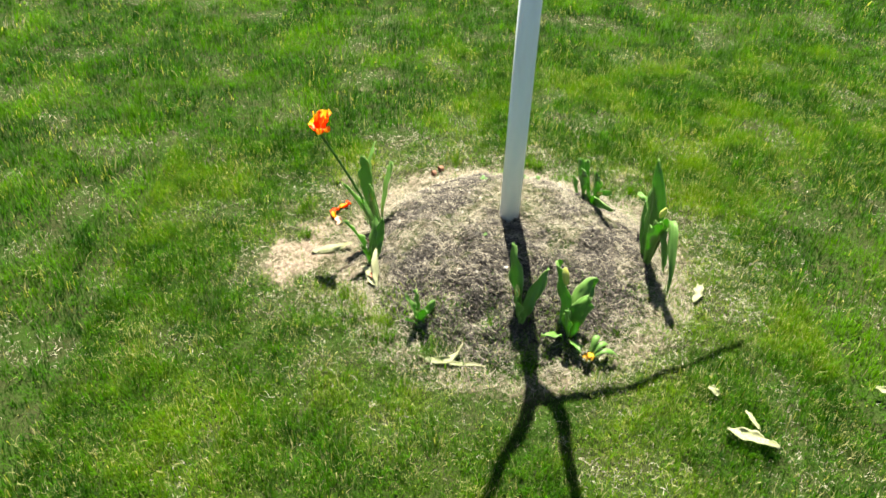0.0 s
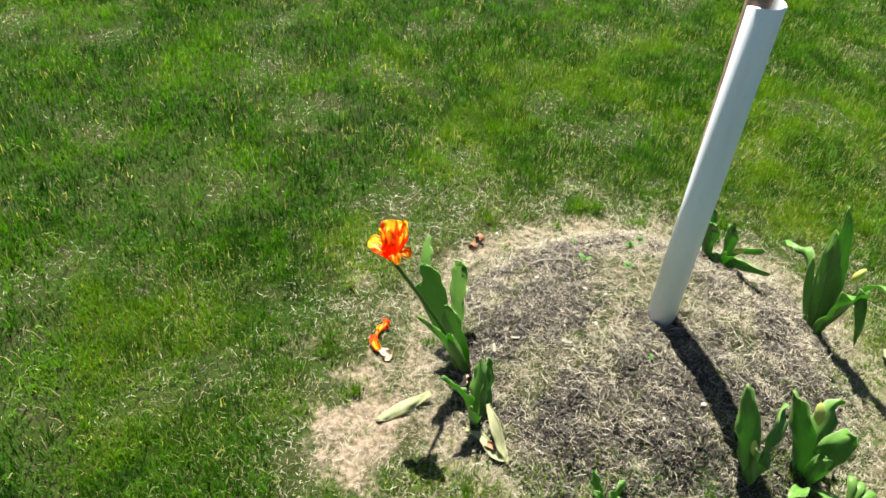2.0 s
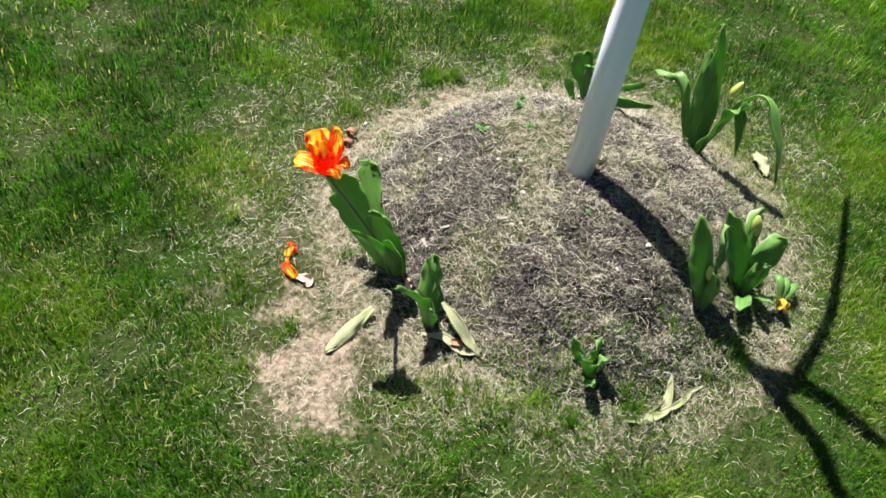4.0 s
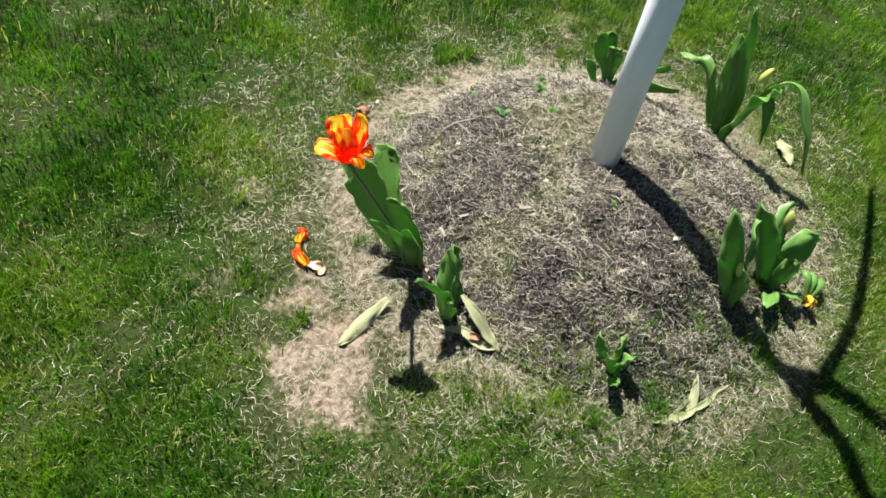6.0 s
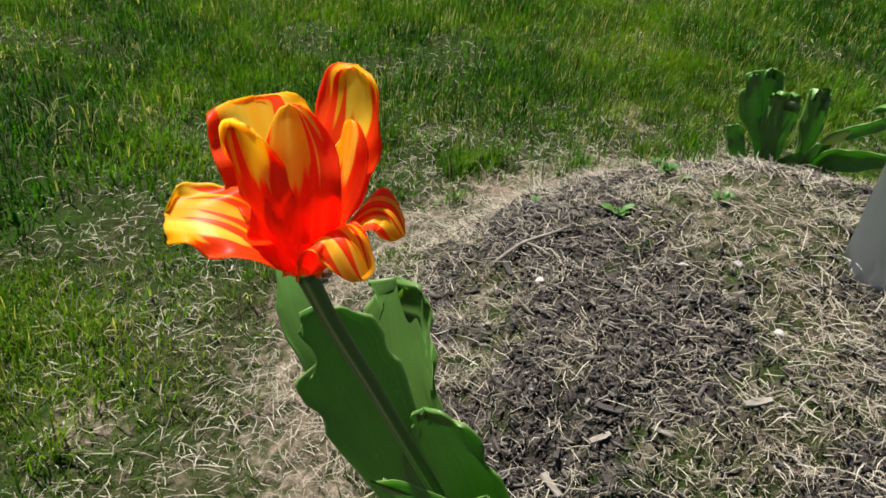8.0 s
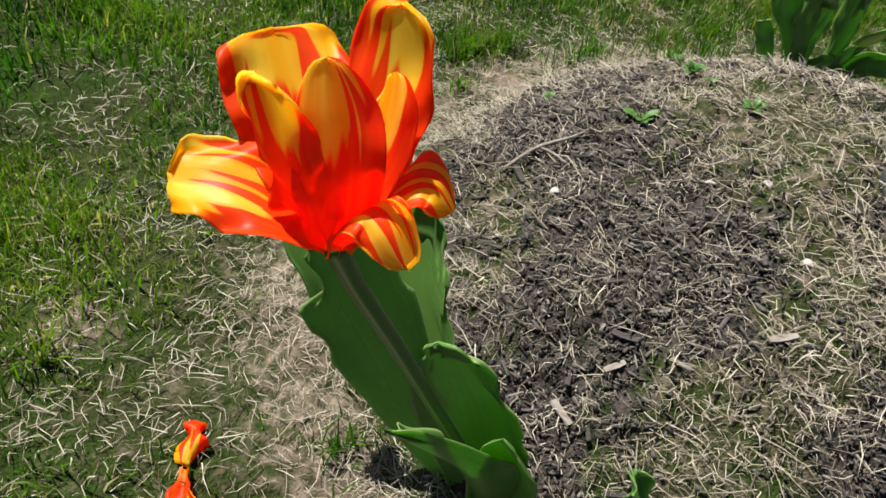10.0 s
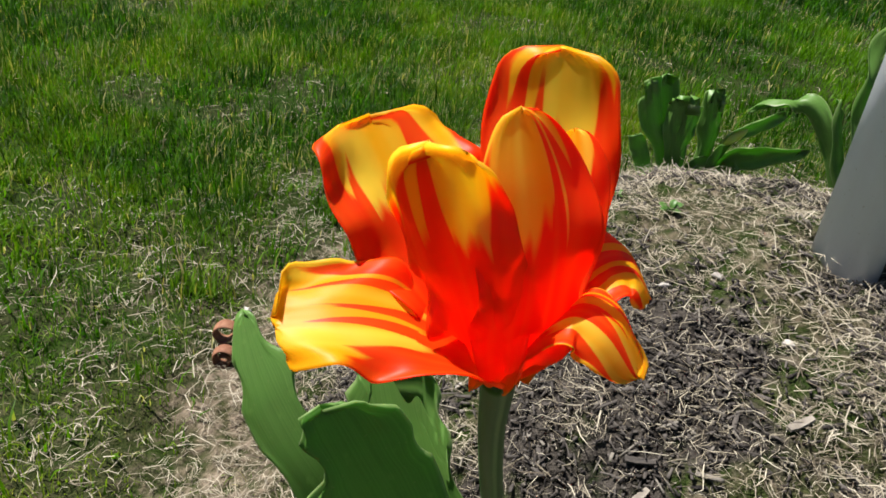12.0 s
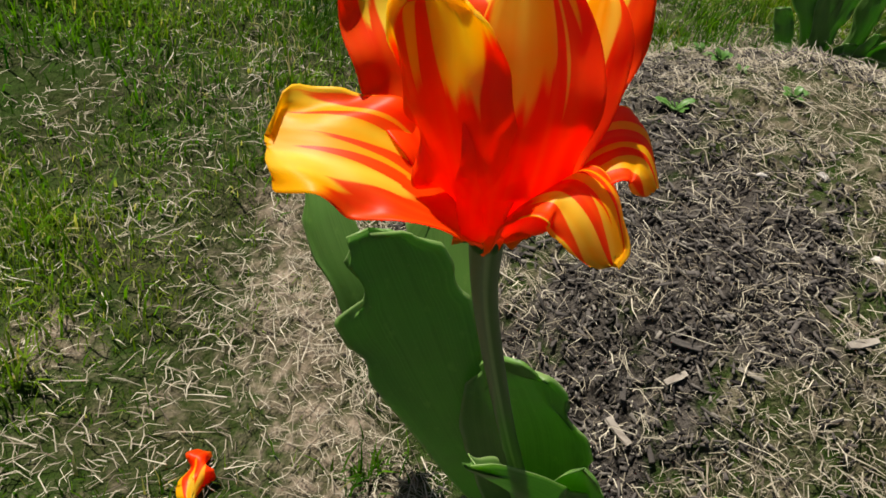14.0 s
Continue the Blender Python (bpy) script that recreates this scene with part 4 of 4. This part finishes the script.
def litter(x, y):
    """Where clippings gather on the mound: between the beds of dark bark."""
    edge = 1.0 if reach(x, y) < 1.05 else max(0.0, 0.6 - 2.0 * (reach(x, y) - 1.05))
    earth = math.exp(-(((x - 0.31) / 0.15) ** 2 + ((y - 2.19) / 0.11) ** 2))
    return edge * (1 - 0.6 * earth) * max(0.32, min(1.0, 1.10 - 1.0 * max(0.0, mulch_share(x, y)) + 1.2 * noise.noise((x * 16, y * 16, 31.0))))


def ring(x, y):
    """Where dead thatch lies round the mound's foot."""
    r = reach(x, y)
    if r < 1.0:
        return 0.0
    return (0.03 + 0.85 * math.exp(-((r - 1.3) / 0.55) ** 2)) * (0.15 if y < 1.80 else 1.0) * max(0.0, min(1.0, 0.75 + 0.9 * noise.noise((x * 11, y * 11, 51.0)) - 0.7 * bare(x, y)))


def dry_patch(x, y):
    """Worn places in the lawn."""
    if reach(x, y) < 1.4:
        return 0.0
    return min(0.85, 0.008 + max(0.0, noise.noise((x * 4.5, y * 4.5, 13.0)) - 0.08) * 2.2 + 0.6 * bare(x, y))


straw("dry_grass", 95000, (-0.35, 0.85, 1.5, 2.65), litter, (0.006, 0.024), (0.00015, 0.0004), 3, "fine pale dry grass clippings strewn over the mound")
straw("dry_grass", 15000, (-0.35, 0.85, 1.5, 2.65), litter, (0.014, 0.044), (0.00028, 0.00055), 13, "long pale dry grass stalks lying on the mound")
straw("dry_grass", 60000, (-0.9, 1.3, 1.2, 3.1), ring, (0.006, 0.022), (0.0002, 0.0005), 4, "dry tan thatch lying between the grass blades")
straw("dry_grass", 34000, (-0.9, 1.3, 1.2, 3.1), ring, (0.012, 0.040), (0.00028, 0.00055), 14, "long dead grass stalks round the mound's foot")
straw("dry_grass", 110000, (-2.4, 2.6, 1.0, 4.8), dry_patch, (0.008, 0.026), (0.0003, 0.0006), 6, "straw-coloured dead grass in thin patches of the lawn")


def bark(count, seed):
    """Flat splinters of bark, each a bent slab of six corners a side."""
    rng = np.random.default_rng(seed)
    places = strew(count, -0.25, 0.80, 1.52, 2.60, lambda x, y: max(0.0, mulch_share(x, y)), rng)
    n = len(places)
    spots = np.array(places) + np.array([0, 0, 0.003])
    turn, tilt, roll = rng.uniform(0, 2 * np.pi, n), rng.normal(0, 0.35, n), rng.normal(0, 0.7, n)
    big = np.where(rng.random(n) < 0.08, 1.8, 1.0)
    size = np.stack([(0.0012 + 0.0060 * rng.random(n) ** 2) * big, (0.0005 + 0.0018 * rng.random(n) ** 2) * (0.6 + 0.4 * big), rng.uniform(0.0003, 0.0010, n)], 1)
    corner = np.array([(-1, -0.7, -1), (1, -0.4, -1), (1, 0.6, -1), (-1, 1, -1), (-0.9, -0.6, 1), (0.8, -0.5, 1), (1, 0.5, 1), (-0.85, 0.8, 1)])
    v = corner[None] * size[:, None, :]
    for a, b, angle in ((1, 2, roll), (2, 0, tilt), (0, 1, turn)):
        c, d = np.cos(angle)[:, None], np.sin(angle)[:, None]
        v[..., a], v[..., b] = v[..., a] * c - v[..., b] * d, v[..., a] * d + v[..., b] * c
    v += spots[:, None, :]
    side = np.array([(0, 3, 2, 1), (4, 5, 6, 7), (0, 1, 5, 4), (1, 2, 6, 5), (2, 3, 7, 6), (3, 0, 4, 7)])
    loops = (np.arange(n)[:, None, None] * 8 + side[None]).ravel()
    me = bpy.data.meshes.new("bark_mulch")
    me.vertices.add(n * 8)
    me.vertices.foreach_set("co", v.astype(np.float32).ravel())
    me.loops.add(n * 24)
    me.loops.foreach_set("vertex_index", loops.astype(np.int32))
    me.polygons.add(n * 6)
    me.polygons.foreach_set("loop_start", (np.arange(n * 6) * 4).astype(np.int32))
    me.update(calc_edges=True)
    return tagged(part("bark_mulch", me, CHIP), "dark brown shredded bark mulch on the mound", "mulch", kind="stuff")


bark(70000, 5)

for k, (x, y, size, count) in enumerate([(0.44, 2.66, 0.07, 110), (0.51, 2.56, 0.05, 50), (0.23, 2.69, 0.05, 60), (0.12, 2.73, 0.06, 80), (-0.43, 2.34, 0.05, 60), (-0.40, 2.215, 0.035, 45), (-0.19, 2.30, 0.04, 60), (0.115, 2.557, 0.025, 24),
                                         (-0.24, 1.885, 0.08, 110), (-0.195, 1.816, 0.07, 100), (-0.12, 1.775, 0.07, 90), (0.70, 2.46, 0.07, 80), (-0.33, 2.55, 0.06, 60), (0.30, 2.62, 0.04, 40), (0.62, 2.48, 0.06, 60), (0.195, 1.70, 0.03, 26), (0.40, 2.685, 0.06, 130), (0.36, 2.69, 0.045, 80), (0.54, 2.57, 0.05, 70), (0.67, 2.53, 0.05, 70), (0.77, 2.49, 0.07, 120), (0.85, 2.45, 0.06, 90),
                                         (0.114, 2.70, 0.05, 80), (-0.394, 2.208, 0.04, 60), (-0.42, 2.38, 0.05, 70), (-0.10, 1.70, 0.08, 120), (0.02, 1.63, 0.08, 110), (0.30, 1.58, 0.07, 90)]):
    ground_tuft(x, y, size, count, 100 + k)
